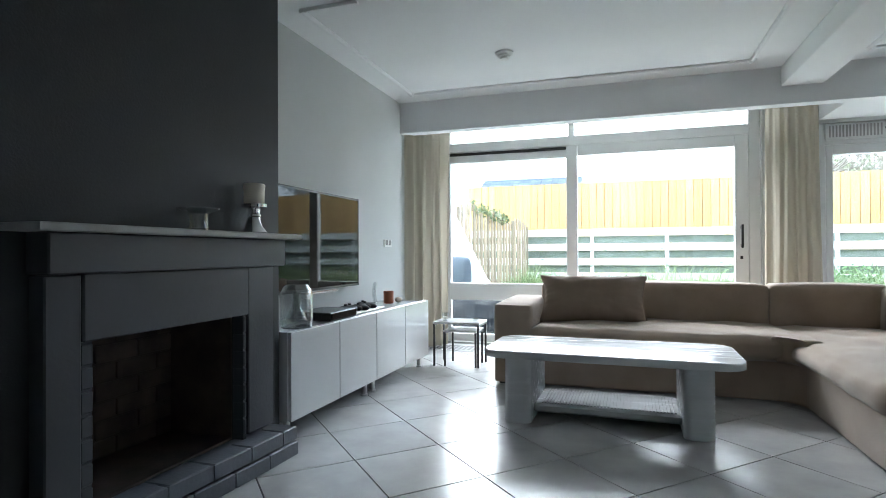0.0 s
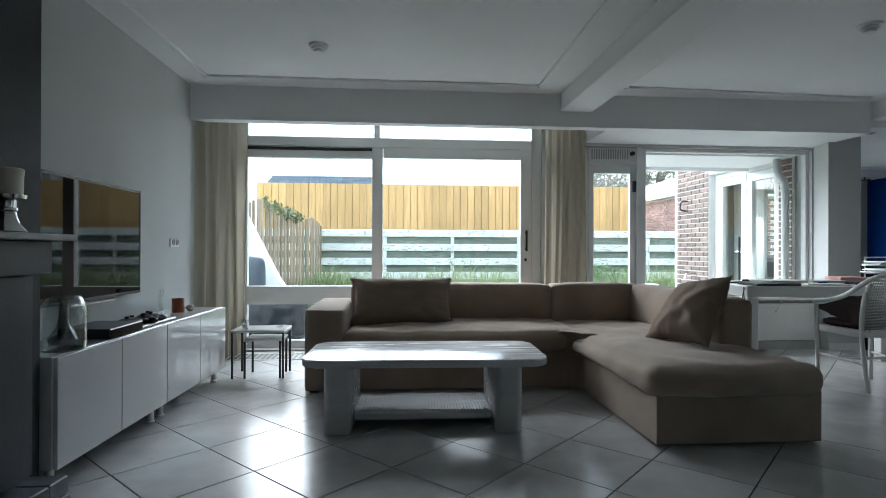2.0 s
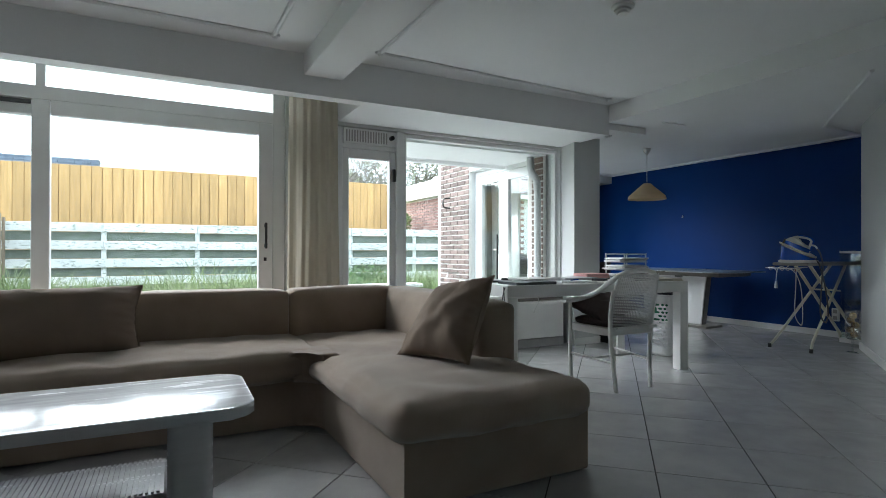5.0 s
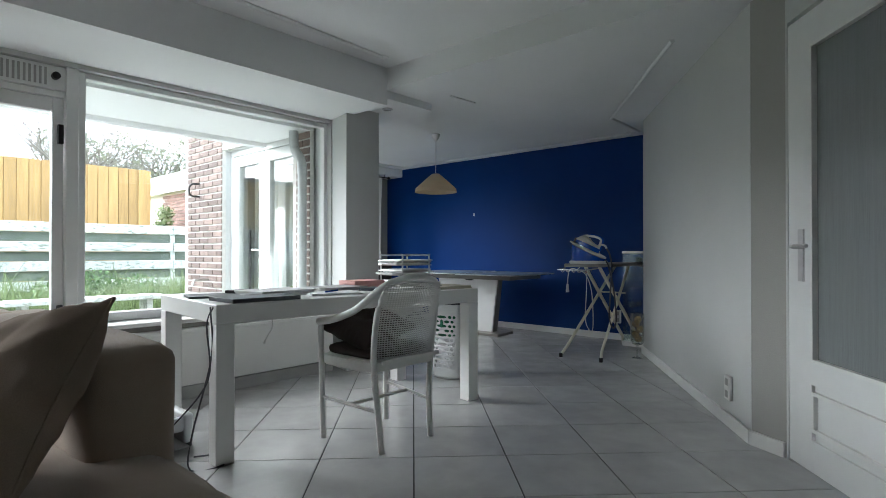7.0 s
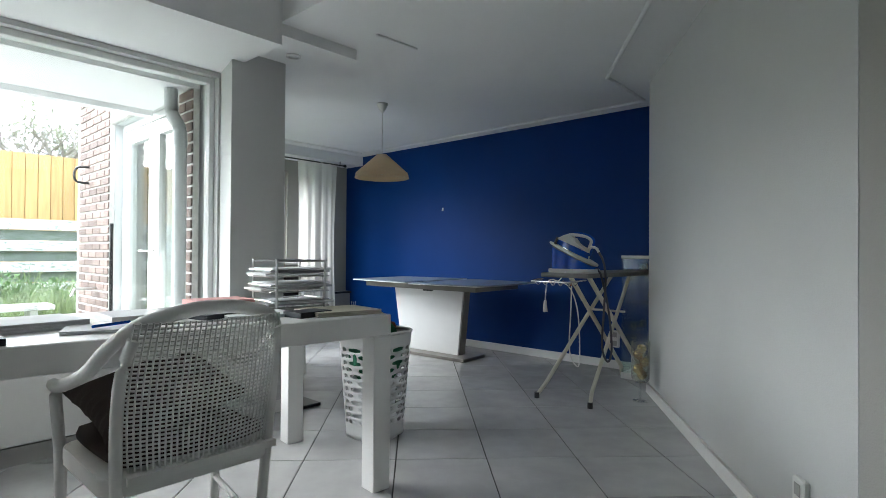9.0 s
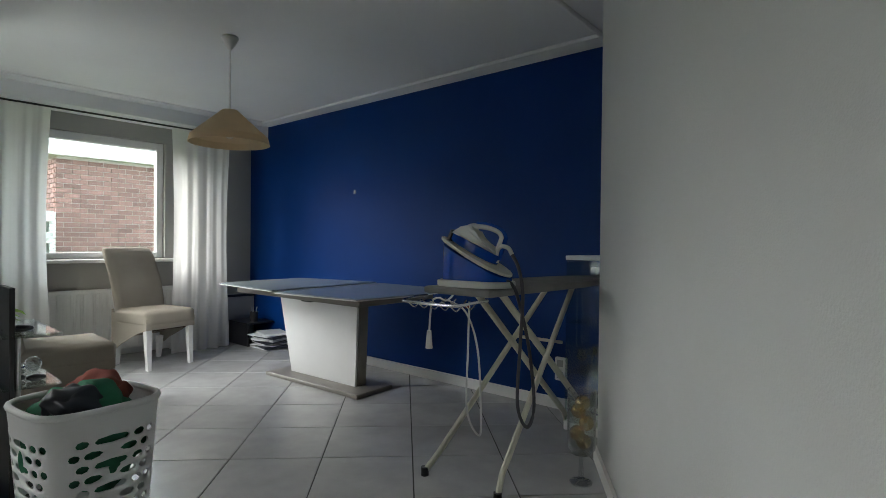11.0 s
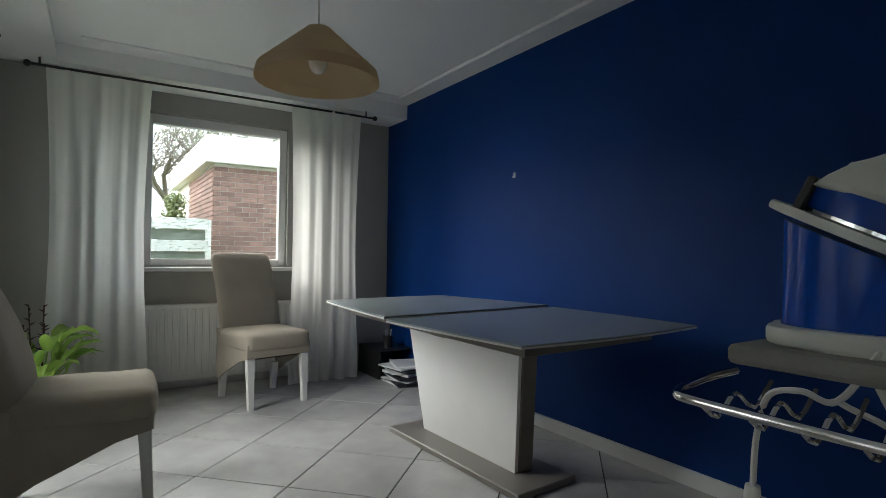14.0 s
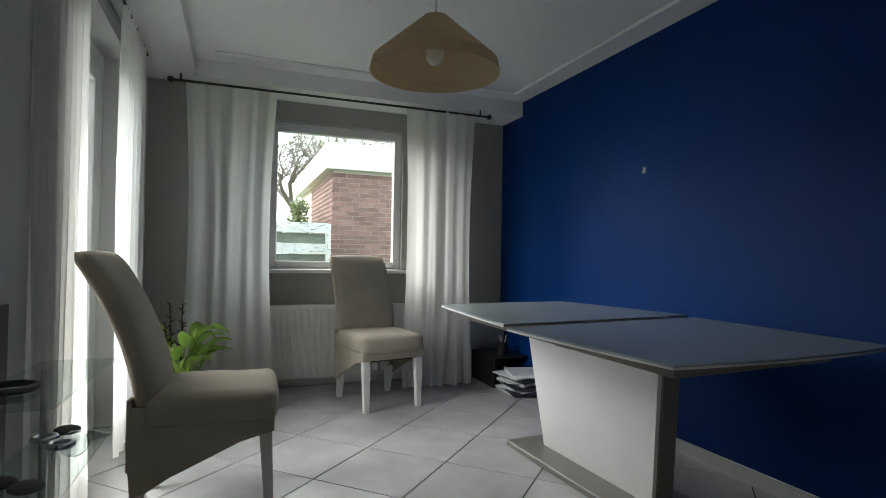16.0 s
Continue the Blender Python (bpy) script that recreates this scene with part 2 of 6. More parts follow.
M_STONES = mat("grey_pebble", (0.10, 0.10, 0.10), 0.6, var=0.3, scale=20)
M_WAX = mat("ivory_wax", (0.68, 0.64, 0.54), 0.5, var=0.05)
M_TERRA = mat("terracotta_glass", (0.28, 0.085, 0.04), 0.35, var=0.1)
M_TEAL = mat("teal_mosaic", (0.03, 0.22, 0.27), 0.4, var=0.6, scale=28, dark=((0.02, 0.06, 0.12), 22, 0.55))
M_MAUVE = mat("mauve_top", (0.16, 0.14, 0.18), 0.5, var=0.1)
M_RADI = mat("radiator_enamel", (0.70, 0.70, 0.68), 0.35, var=0.02)
M_GREYSILL = mat("grey_sill", (0.33, 0.33, 0.32), 0.5, var=0.08)
M_PIPE = mat("grey_pvc", (0.45, 0.46, 0.46), 0.5, var=0.06)
M_FASC = mat("white_fascia", (0.80, 0.80, 0.80), 0.6, var=0.04)
M_SOIL = mat("potting_soil", (0.03, 0.022, 0.015), 1.0, var=0.4, scale=30)
M_POT = mat("dark_pot", (0.06, 0.055, 0.05), 0.5, var=0.1)


# ---- builders ----
ROOT = {}


def thing(name, label, category, at=(0, 0, 0), turn=0.0, group="", kind=""):
    ob = tagged(new(name), label, category, group, kind)
    ob.empty_display_size = 0.1
    m = pose(*at, 0, 0, turn)
    ob.matrix_world = m
    ROOT[ob] = m
    return ob


def part(name, bm, material, parent=None, label="", smooth=None, world=False):
    """Links a bmesh as one mesh object under a thing or a part. world: its places are the world's, not the thing's."""
    if world and parent is not None:
        bm.transform(ROOT[parent].inverted())
    me = bpy.data.meshes.new(name)
    bmesh.ops.recalc_face_normals(bm, faces=bm.faces)
    bm.to_mesh(me)
    bm.free()
    me.materials.append(material)
    if smooth is not None:
        me.polygons.foreach_set("use_smooth", [True] * len(me.polygons))
        me.set_sharp_from_angle(angle=radians(smooth))
    ob = new(name, me)
    if parent is not None:
        ob.parent = parent
        ROOT[ob] = ROOT[parent]
    if label:
        tagged(ob, label)
    return ob


def solid(name, bm, material, label, category="", kind="structure", smooth=None, group=""):
    """One plain mesh that is a thing or a piece of the setting."""
    ob = part(name, bm, material, smooth=smooth)
    ROOT[ob] = Matrix.Identity(4)
    return tagged(ob, label, category, group, kind)


def B(*boxes, bevel=0.0, seg=1, bm=None):
    """A bmesh of boxes (x0, x1, y0, y1, z0, z1), edges rounded."""
    bm = bm or bmesh.new()
    for x0, x1, y0, y1, z0, z1 in boxes:
        r = bmesh.ops.create_cube(bm, size=1, matrix=Matrix.LocRotScale(((x0 + x1) / 2, (y0 + y1) / 2, (z0 + z1) / 2), None, (abs(x1 - x0), abs(y1 - y0), abs(z1 - z0))))
        if bevel:
            es = list({e for v in r["verts"] for e in v.link_edges})
            bmesh.ops.bevel(bm, geom=es, offset=bevel, segments=seg, affect="EDGES", profile=0.5)
    return bm


def C(x, y, z0, z1, r0, r1=None, n=20, bm=None):
    """An upright tapered round."""
    bm = bm or bmesh.new()
    r1 = r0 if r1 is None else r1
    bmesh.ops.create_cone(bm, cap_ends=True, segments=n, radius1=r0, radius2=r1, depth=z1 - z0, matrix=Matrix.Translation((x, y, (z0 + z1) / 2)))
    return bm


def lathe(profile, n=28, bm=None, at=(0, 0, 0)):
    """Turns a profile of (radius, height) round the upright axis."""
    bm = bm or bmesh.new()
    rings = []
    for r, z in profile:
        rings.append([bm.verts.new((at[0] + r * math.cos(2 * math.pi * i / n), at[1] + r * math.sin(2 * math.pi * i / n), at[2] + z)) for i in range(n)])
    for a, b in zip(rings, rings[1:]):
        for i in range(n):
            bm.faces.new((a[i], a[(i + 1) % n], b[(i + 1) % n], b[i]))
    return bm


def tube(points, r, n=8, bm=None, r_end=None):
    """A round rod along points."""
    bm = bm or bmesh.new()
    pts = [Vector(p) for p in points]
    rings = []
    for i, p in enumerate(pts):
        d = (pts[min(i + 1, len(pts) - 1)] - pts[max(i - 1, 0)]).normalized()
        up = Vector((0, 0, 1)) if abs(d.z) < 0.95 else Vector((1, 0, 0))
        s = d.cross(up).normalized()
        u = s.cross(d)
        rad = r if r_end is None else r + (r_end - r) * i / max(1, len(pts) - 1)
        rings.append([bm.verts.new(p + (s * math.cos(2 * math.pi * k / n) + u * math.sin(2 * math.pi * k / n)) * rad) for k in range(n)])
    for a, b in zip(rings, rings[1:]):
        for k in range(n):
            bm.faces.new((a[k], a[(k + 1) % n], b[(k + 1) % n], b[k]))
    bm.faces.new(rings[0][::-1])
    bm.faces.new(rings[-1])
    return bm


def smooth_path(points, steps=6):
    """Points of a curve that runs through the given ones."""
    p = [Vector(q) for q in points]
    p = [p[0] * 2 - p[1], *p, p[-1] * 2 - p[-2]]
    out = []
    for i in range(1, len(p) - 2):
        for k in range(steps):
            t = k / steps
            out.append(0.5 * (2 * p[i] + (p[i + 1] - p[i - 1]) * t + (2 * p[i - 1] - 5 * p[i] + 4 * p[i + 1] - p[i + 2]) * t * t + (3 * p[i] - p[i - 1] - 3 * p[i + 1] + p[i + 2]) * t ** 3))
    out.append(p[-2])
    return out


def prism(outline, z0, z1, bm=None, bevel=0.0, seg=2):
    """An upright prism over a flat outline."""
    bm = bm or bmesh.new()
    lo = [bm.verts.new((x, y, z0)) for x, y in outline]
    hi = [bm.verts.new((x, y, z1)) for x, y in outline]
    k = len(lo)
    fs = [bm.faces.new(lo[::-1]), bm.faces.new(hi)]
    for i in range(k):
        fs.append(bm.faces.new((lo[i], lo[(i + 1) % k], hi[(i + 1) % k], hi[i])))
    if bevel:
        bmesh.ops.bevel(bm, geom=list({e for f in fs[:2] for e in f.edges}), offset=bevel, segments=seg, affect="EDGES", profile=0.5)
    return bm


def rounded_rect(x0, x1, y0, y1, r, n=5):
    out = []
    for cx, cy, a in ((x1 - r, y1 - r, 0), (x0 + r, y1 - r, 90), (x0 + r, y0 + r, 180), (x1 - r, y0 + r, 270)):
        for i in range(n + 1):
            t = radians(a + 90 * i / n)
            out.append((cx + r * math.cos(t), cy + r * math.sin(t)))
    return out


def cushion(x0, x1, y0, y1, z0, z1, puff=0.03, edge=5.0, n=14, wrinkle=0.004, seed=0):
    """A stuffed block: a box with swelling faces, rounded edges and slight creases."""
    bm = bmesh.new()
    bmesh.ops.create_cube(bm, size=2)
    bmesh.ops.subdivide_edges(bm, edges=bm.edges[:], cuts=n, use_grid_fill=True)
    h = Vector(((x1 - x0) / 2, (y1 - y0) / 2, (z1 - z0) / 2))
    c = Vector(((x0 + x1) / 2, (y0 + y1) / 2, (z0 + z1) / 2))
    rad = min(h) * 0.9 if edge <= 0 else min(edge, min(h))
    for v in bm.verts:
        q = Vector((v.co.x * h.x, v.co.y * h.y, v.co.z * h.z))
        inner = Vector([max(-h[i] + rad, min(h[i] - rad, q[i])) for i in range(3)])
        d = q - inner
        if d.length > 1e-6:
            q = inner + d.normalized() * min(d.length, rad) if d.length > rad else q
            big = max(abs(d[i]) for i in range(3))
            q = inner + d.normalized() * big
        s = [v.co.x, v.co.y, v.co.z]
        for i in range(3):
            if abs(abs(s[i]) - 1) < 1e-4:
                j, k = (i + 1) % 3, (i + 2) % 3
                q[i] += math.copysign(puff * (1 - s[j] ** 2) * (1 - s[k] ** 2), s[i])
        w = noise.noise_vector((q + c) * 6 + Vector((seed, 0, 0)))
        v.co = c + q + w * wrinkle
    return bm


def pillow(w, h, t, n=40, seed=0.0):
    """A scatter cushion lying in the xy plane: thick in the middle, thin drawn-out corners, creases towards them."""
    bm = bmesh.new()
    grids = []
    for side in (1, -1):
        g = []
        for i in range(n + 1):
            row = []
            for j in range(n + 1):
                a, b = 2 * i / n - 1, 2 * j / n - 1
                pinch = 1 - 0.10 * (1 - a * a) * abs(b) ** 4, 1 - 0.10 * (1 - b * b) * abs(a) ** 4
                z = t / 2 * (max(0, 1 - abs(a) ** 2.6) * max(0, 1 - abs(b) ** 2.6)) ** 0.55
                z += 0.022 * noise.noise(Vector((a * 2.6 + seed, b * 2.6, side))) * (1 - a * a) * (1 - b * b) + 0.007 * math.sin(14 * math.atan2(a, b)) * (abs(a * b)) + 0.007 * (math.sin(30 * b + seed) * abs(a) ** 7 * (1 - b * b) + math.sin(30 * a + seed) * abs(b) ** 7 * (1 - a * a))
                if side == -1 and (i in (0, n) or j in (0, n)):
                    row.append(grids[0][i][j])
                else:
                    row.append(bm.verts.new((a * w / 2 * pinch[1], b * h / 2 * pinch[0], side * z)))
            g.append(row)
        grids.append(g)
        for i in range(n):
            for j in range(n):
                q = (g[i][j], g[i + 1][j], g[i + 1][j + 1], g[i][j + 1])
                if len(set(q)) == 4:
                    bm.faces.new(q if side == 1 else q[::-1])
    return bm


def pillow_seam(w, h, n=40, r=0.0055):
    """The corded edge of a scatter cushion."""
    pts = []
    for side in range(4):
        for i in range(n):
            t = 2 * i / n - 1
            a, b = ((t, -1), (1, t), (-t, 1), (-1, -t))[side]
            pts.append((a * w / 2 * (1 - 0.10 * (1 - b * b) * abs(a) ** 4), b * h / 2 * (1 - 0.10 * (1 - a * a) * abs(b) ** 4), 0))
    return tube([*pts, pts[0]], r, 6)


def drape(p0, p1, z0, z1, folds, depth, n=150, rows=22, seed=0.0, gather=1.0, puddle=0.0):
    """A hanging cloth from p0 to p1 with soft folds, a pleated head and an uneven hem."""
    bm = bmesh.new()
    a, b = Vector(p0), Vector(p1)
    d = (b - a)
    nrm = Vector((-d.y, d.x)).normalized()
    g = []
    for r in range(rows + 1):
        v = r / rows
        z = z1 + (z0 - z1) * v
        row = []
        for i in range(n + 1):
            u = i / n
            ph = 2 * math.pi * folds * (u + 0.018 * math.sin(5 * u + seed + 1.5 * v))
            amp = depth * (0.45 + 0.55 * v) * (0.75 + 0.35 * noise.noise(Vector((u * 4, v * 1.2, seed))))
            off = 0.5 * amp * math.sin(ph + 1.2 * noise.noise(Vector((u * 3, v * 1.5, seed + 9))))
            off += 1.3 * amp * noise.noise(Vector((u * folds * 1.1 + 0.5 * v, v * 0.9, seed + 4))) + 0.45 * amp * noise.noise(Vector((u * folds * 3.1, v * 1.6, seed)))
            spread = 1 + (gather - 1) * (v if gather > 1 else math.sin(math.pi * min(1, v * 1.1)))
            uu = 0.5 + (u - 0.5) * spread
            q = a + d * uu + nrm * (off + (puddle * max(0, v - 0.93) * 14 * noise.noise(Vector((u * 9, 3, seed)))))
            row.append(bm.verts.new((q.x, q.y, z)))
        g.append(row)
    for r in range(rows):
        for i in range(n):
            bm.faces.new((g[r][i], g[r][i + 1], g[r + 1][i + 1], g[r + 1][i]))
    return bm


def ball(x, y, z, r, bm=None, sx=1, sy=1, sz=1, u=16, v=10):
    bm = bm or bmesh.new()
    bmesh.ops.create_uvsphere(bm, u_segments=u, v_segments=v, radius=r, matrix=Matrix.LocRotScale((x, y, z), None, (sx, sy, sz)))
    return bm


# ---- structure ----
LIV, DIN = 2.47, 2.30          # ceiling heights
XW, YF, XB, YR = -1.48, 5.90, 7.90, 8.50   # left wall, facade, blue wall, rear wall

solid("wall_left", B((XW - 0.25, XW, -1.85, YF + 0.25, 0, LIV + 0.1)), M_WALL, "light grey plastered wall beside the fireplace", "wall")
solid("wall_back", B((XW, 3.3, -1.85, -1.6, 0, LIV + 0.1)), M_WALL, "plain light grey wall closing the living room", "wall")
solid("wall_blue", B((XB, XB + 0.2, 3.3, YR + 0.25, 0, DIN + 0.1)), M_BLUE, "deep blue painted dining room wall", "wall")
# diagonal wall with a jog, a door beside it, and the alcove behind its end
solid("wall_diagonal", prism([(5.12, 2.644), (7.27, 4.06), (7.29, 3.92), (7.36, 3.6), (5.3, 2.45), (5.14, 2.56)], 0, LIV + 0.1), M_WALL, "light grey plastered diagonal wall with a scuffed surface", "wall")
# wall end coloured darker than the walls on either side
solid("wall_return", prism([(5.116, 2.641), (5.139, 2.56), (5.3, 2.449), (5.02, 2.47)], 0, LIV + 0.1), M_WALLG, "darker grey wall end beside the hallway door", "wall")
solid("wall_alcove", prism([(7.30, 3.75), (7.9, 3.75), (7.9, 3.55), (7.3, 3.55)], 0, DIN + 0.1), M_WALL, "plain wall at the back of the alcove", "wall")
DU = Vector((-0.79, -0.613))    # along the door wall, away from the jog
DN = Vector((-0.613, 0.79))     # out of the door wall, into the room


def dw(s, o):
    p = Vector((5.02, 2.47)) + DU * s + DN * o
    return (p.x, p.y)


def dbox(s0, s1, o0, o1, z0, z1, bm=None):
    return prism([dw(s0, o0), dw(s1, o0), dw(s1, o1), dw(s0, o1)], z0, z1, bm)


wd = dbox(0.0, 0.02, -0.16, 0.0, 0, LIV + 0.1)
dbox(0.0, 0.92, -0.16, 0.0, 2.1, LIV + 0.1, wd)
dbox(0.92, 2.6, -0.16, 0.0, 0, LIV + 0.1, wd)
solid("wall_door_side", wd, M_WALL, "grey wall round the hallway door", "wall")
solid("wall_right", B((2.95, 3.1, -1.85, 0.98, 0, LIV + 0.1)), M_WALL, "plain wall closing the living room", "wall")
solid("wall_hall", prism([dw(-0.3, -1.2), dw(2.0, -1.2), dw(2.0, -1.3), dw(-0.3, -1.3)], 0, LIV), M_WALL, "plain hallway wall behind the door", "wall")

# facade: solid parts round the openings
FT = 0.22
fw = B((XW, -1.30, YF, YF + FT, 0, 2.75), (-1.30, 1.84, YF, YF + FT, 2.42, 2.75), (1.84, 2.30, YF, YF + FT, 0, 2.75), (2.30, 4.86, YF, YF + FT, 2.14, 2.75),
       (2.93, 4.86, YF, YF + FT, 0, 0.54), (4.86, 5.10, YF, YF + FT, 0, 2.75))
solid("wall_facade", fw, M_WALL, "light painted window wall", "wall")
solid("pier", prism([(4.80, 5.60), (5.16, 5.60), (5.16, 6.002), (5.101, 6.002), (5.101, 5.898), (4.875, 5.898)], 0, 2.26), M_WALL, "grey plastered pier between living and dining room", "wall")
# dining side wall with the garden doors, rear wall with its window
sw = B((4.862, 5.10, YF + FT, 6.40, 0, 2.75), (4.84, 5.10, 7.80, YR + 0.25, 0, 2.75), (4.84, 5.10, 6.40, 7.80, 2.12, 2.75))
solid("wall_garden_side", sw, M_WALL, "grey wall round the garden doors", "wall")
rw = B((5.10, 5.93, YR, YR + 0.22, 0, 2.6), (6.98, XB, YR, YR + 0.22, 0, 2.6), (5.93, 6.98, YR, YR + 0.22, 0, 0.90), (5.93, 6.98, YR, YR + 0.22, 2.03, 2.6))
# darker grey carries the shade of this backlit wall
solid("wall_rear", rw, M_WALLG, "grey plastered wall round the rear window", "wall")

solid("ceiling_living", B((XW - 0.25, 4.88, -1.85, YF + 0.25, LIV, LIV + 0.12)), M_CEIL, "white plaster ceiling of the living room", "ceiling")
solid("ceiling_dining", B((4.88, XB + 0.2, 1.5, YR + 0.25, DIN, DIN + 0.3)), M_CEIL, "lower white plaster ceiling of the dining room", "ceiling")
solid("ceiling_beam", B((1.82, 2.12, -1.6, 5.18, 2.31, LIV), bevel=0.006), M_CEIL, "white boxed ceiling beam", "beam")
solid("ceiling_fascia", B((XW, 4.88, 5.18, 5.30, 2.17, LIV), (2.30, 4.88, 5.30, YF, 2.17, LIV)), M_CEIL, "white boxed-in fascia over the windows", "fascia")
solid("ceiling_soffit", B((4.88, 5.42, 5.20, YR, 2.235, DIN), (5.42, XB, 8.15, YR, 2.182, DIN)), M_CEIL, "white boxed soffit over garden doors and rear window", "soffit")


def bead(points, r=0.017, n=6):
    """A plaster moulding strip under a ceiling, a little lumpy."""
    bm = bmesh.new()
    for a, b in zip(points, points[1:]):
        a, b = Vector(a), Vector(b)
        k = max(2, int((b - a).length / 0.12))
        pts = [a + (b - a) * i / k + Vector((0, 0, 0.003 * noise.noise(Vector((i * 1.7, a.x, b.y))))) for i in range(k + 1)]
        tube(pts, r, n, bm)
    return bm


cz = LIV - 0.006
solid("trim_living_a", bead([(-0.87, 3.06, cz), (-1.25, 3.06, cz), (-1.25, 4.90, cz), (1.56, 4.92, cz), (1.50, 0.3, cz)]), M_CEIL, "white plaster bead on the ceiling", "moulding", smooth=60)
solid("trim_living_b", bead([(2.3, 0.3, cz), (2.315, 4.89, cz), (4.69, 5.01, cz)]), M_CEIL, "white plaster bead on the ceiling", "moulding", smooth=60)
for i, (x, y) in enumerate(((-1.25, 4.90), (1.56, 4.92), (2.315, 4.89), (4.69, 5.01))):
    solid(f"trim_rosette_{i + 1}", lathe([(0, -0.030), (0.014, -0.027), (0.020, -0.016), (0.034, -0.014), (0.040, 0.0), (0, 0.004)], 16, at=(x, y, LIV - 0.002)), M_CEIL, "small round plaster rosette at a moulding corner", "moulding", smooth=50)
cd = DIN - 0.006
solid("trim_dining_a", bead([(5.55, 7.95, cd), (7.72, 7.95, cd), (7.70, 4.27, cd), (6.945, 4.24, cd), (5.36, 3.12, cd)], 0.016), M_CEIL, "white plaster bead following the dining walls", "moulding", smooth=60)
solid("trim_dining_b", bead([(5.34, 4.91, cd), (5.65, 4.892, cd)], 0.009), M_CEIL, "short white plaster bead on the ceiling", "moulding", smooth=60)


def skirting(pts, name, label):
    bm = bmesh.new()
    for (x0, y0), (x1, y1) in zip(pts, pts[1:]):
        d = Vector((x1 - x0, y1 - y0)).normalized()
        nn = Vector((-d.y, d.x)) * 0.014
        prism([(x0, y0), (x1, y1), (x1 + nn.x, y1 + nn.y), (x0 + nn.x, y0 + nn.y)], 0.0, 0.072, bm)
    solid(name, bm, M_TRIM, label, "baseboard")


skirting([(XB - 0.001, 4.2), (XB - 0.001, YR)], "baseboard_blue", "white painted skirting board under the blue wall")
skirting([(5.02, 2.475), (5.114, 2.646), (7.27, 4.065)], "baseboard_diagonal", "white painted skirting board along the diagonal wall")
skirting([(XB, YR), (5.1, YR)], "baseboard_rear", "white painted skirting board under the rear window")
skirting([(XW + 0.0, 5.9), (XW, 4.85)], "baseboard_left", "white painted skirting board under the left wall")
skirting([(5.16, 5.6), (4.80, 5.6)], "baseboard_pier", "white painted skirting board round the pier")

# floor: grout bed, and tiles laid on the diagonal
solid("floor", B((XW - 0.2, XB + 0.1, -1.8, YF + 0.15, -0.06, -0.006), (5.0, XB + 0.1, YF + 0.15, YR + 0.2, -0.06, -0.006)), M_GROUT, "grey jointing bed under diagonal floor tiles", "floor")
FLOOR = bpy.data.objects["floor"]

# ---- windows and doors of the facade ----


def bars(name, boxes, parent, material=None, bevel=0.004, label=""):
    return part(name, B(*boxes, bevel=bevel), material or M_FRAME, parent, label, world=True)


def pane(x0, x1, y0, y1, z0, z1, parent, name="pane", material=None):
    ob = part(name, B((x0, x1, y0, y1, z0, z1)), material or M_GLASS, parent, world=True)
    ob.visible_shadow = False
    return ob


y0, y1 = YF + 0.05, YF + 0.12
w1 = thing("window_1", "wide white sliding garden window with a transom above", "window", (0.27, YF + 0.08, 0), kind="structure")
bars("frame", [(-1.30, -1.20, y0, y1, 0.02, 2.42), (1.74, 1.84, y0, y1, 0.02, 2.42), (-1.2, 1.74, y0, y1, 2.36, 2.42), (-1.2, 1.74, y0, y1, 0.02, 0.10)], w1)
bars("transom_bar", [(-1.2, 1.74, y0 - 0.015, y1, 2.09, 2.19)], w1)
bars("transom_post", [(0.08, 0.14, y0 + 0.004, y1, 2.19, 2.36)], w1)
part("track", B((-1.2, 0.06, y0 - 0.024, y0 - 0.011, 2.05, 2.078)), M_BLACKPL, w1, "dark sliding track", world=True)
bars("rail", [(-1.2, 0.08, y0 - 0.01, y1, 1.975, 2.085)], w1)
bars("mid_rail", [(-1.2, 0.06, y0 - 0.01, y1, 0.47, 0.655)], w1)
bars("fixed_post", [(0.06, 0.17, y0 - 0.012, y1, 0.10, 2.09)], w1)
sl = bars("sliding_sash", [(0.175, 1.62, y0 - 0.02, y1 - 0.03, 1.985, 2.089), (0.175, 1.62, y0 - 0.02, y1 - 0.03, 0.10, 0.665), (1.62, 1.735, y0 - 0.02, y1 - 0.03, 0.10, 2.089)], w1)
part("handle", B((1.665, 1.685, y0 - 0.075, y0 - 0.055, 1.02, 1.24), (1.665, 1.685, y0 - 0.06, y0 - 0.02, 1.03, 1.06), (1.665, 1.685, y0 - 0.06, y0 - 0.02, 1.20, 1.23), bevel=0.004), M_BLACKPL, sl, "black pull handle", world=True)
part("lock", C(1.675, y0 - 0.022, 0.915, 0.945, 0.012), M_BLACKPL, sl, world=True)
bars("sill", [(-1.30, 1.84, YF - 0.02, y0, 0.0, 0.02)], w1, M_GREYSILL)
pane(-1.2, 0.08, y1 - 0.03, y1 - 0.024, 2.19, 2.36, w1)
pane(0.14, 1.74, y1 - 0.03, y1 - 0.024, 2.19, 2.36, w1)
pane(-1.2, 0.06, y1 - 0.03, y1 - 0.024, 0.655, 1.975, w1)
pane(-1.2, 0.06, y1 - 0.03, y1 - 0.024, 0.10, 0.47, w1)
pane(0.175, 1.62, y1 - 0.06, y1 - 0.054, 0.665, 1.985, w1)

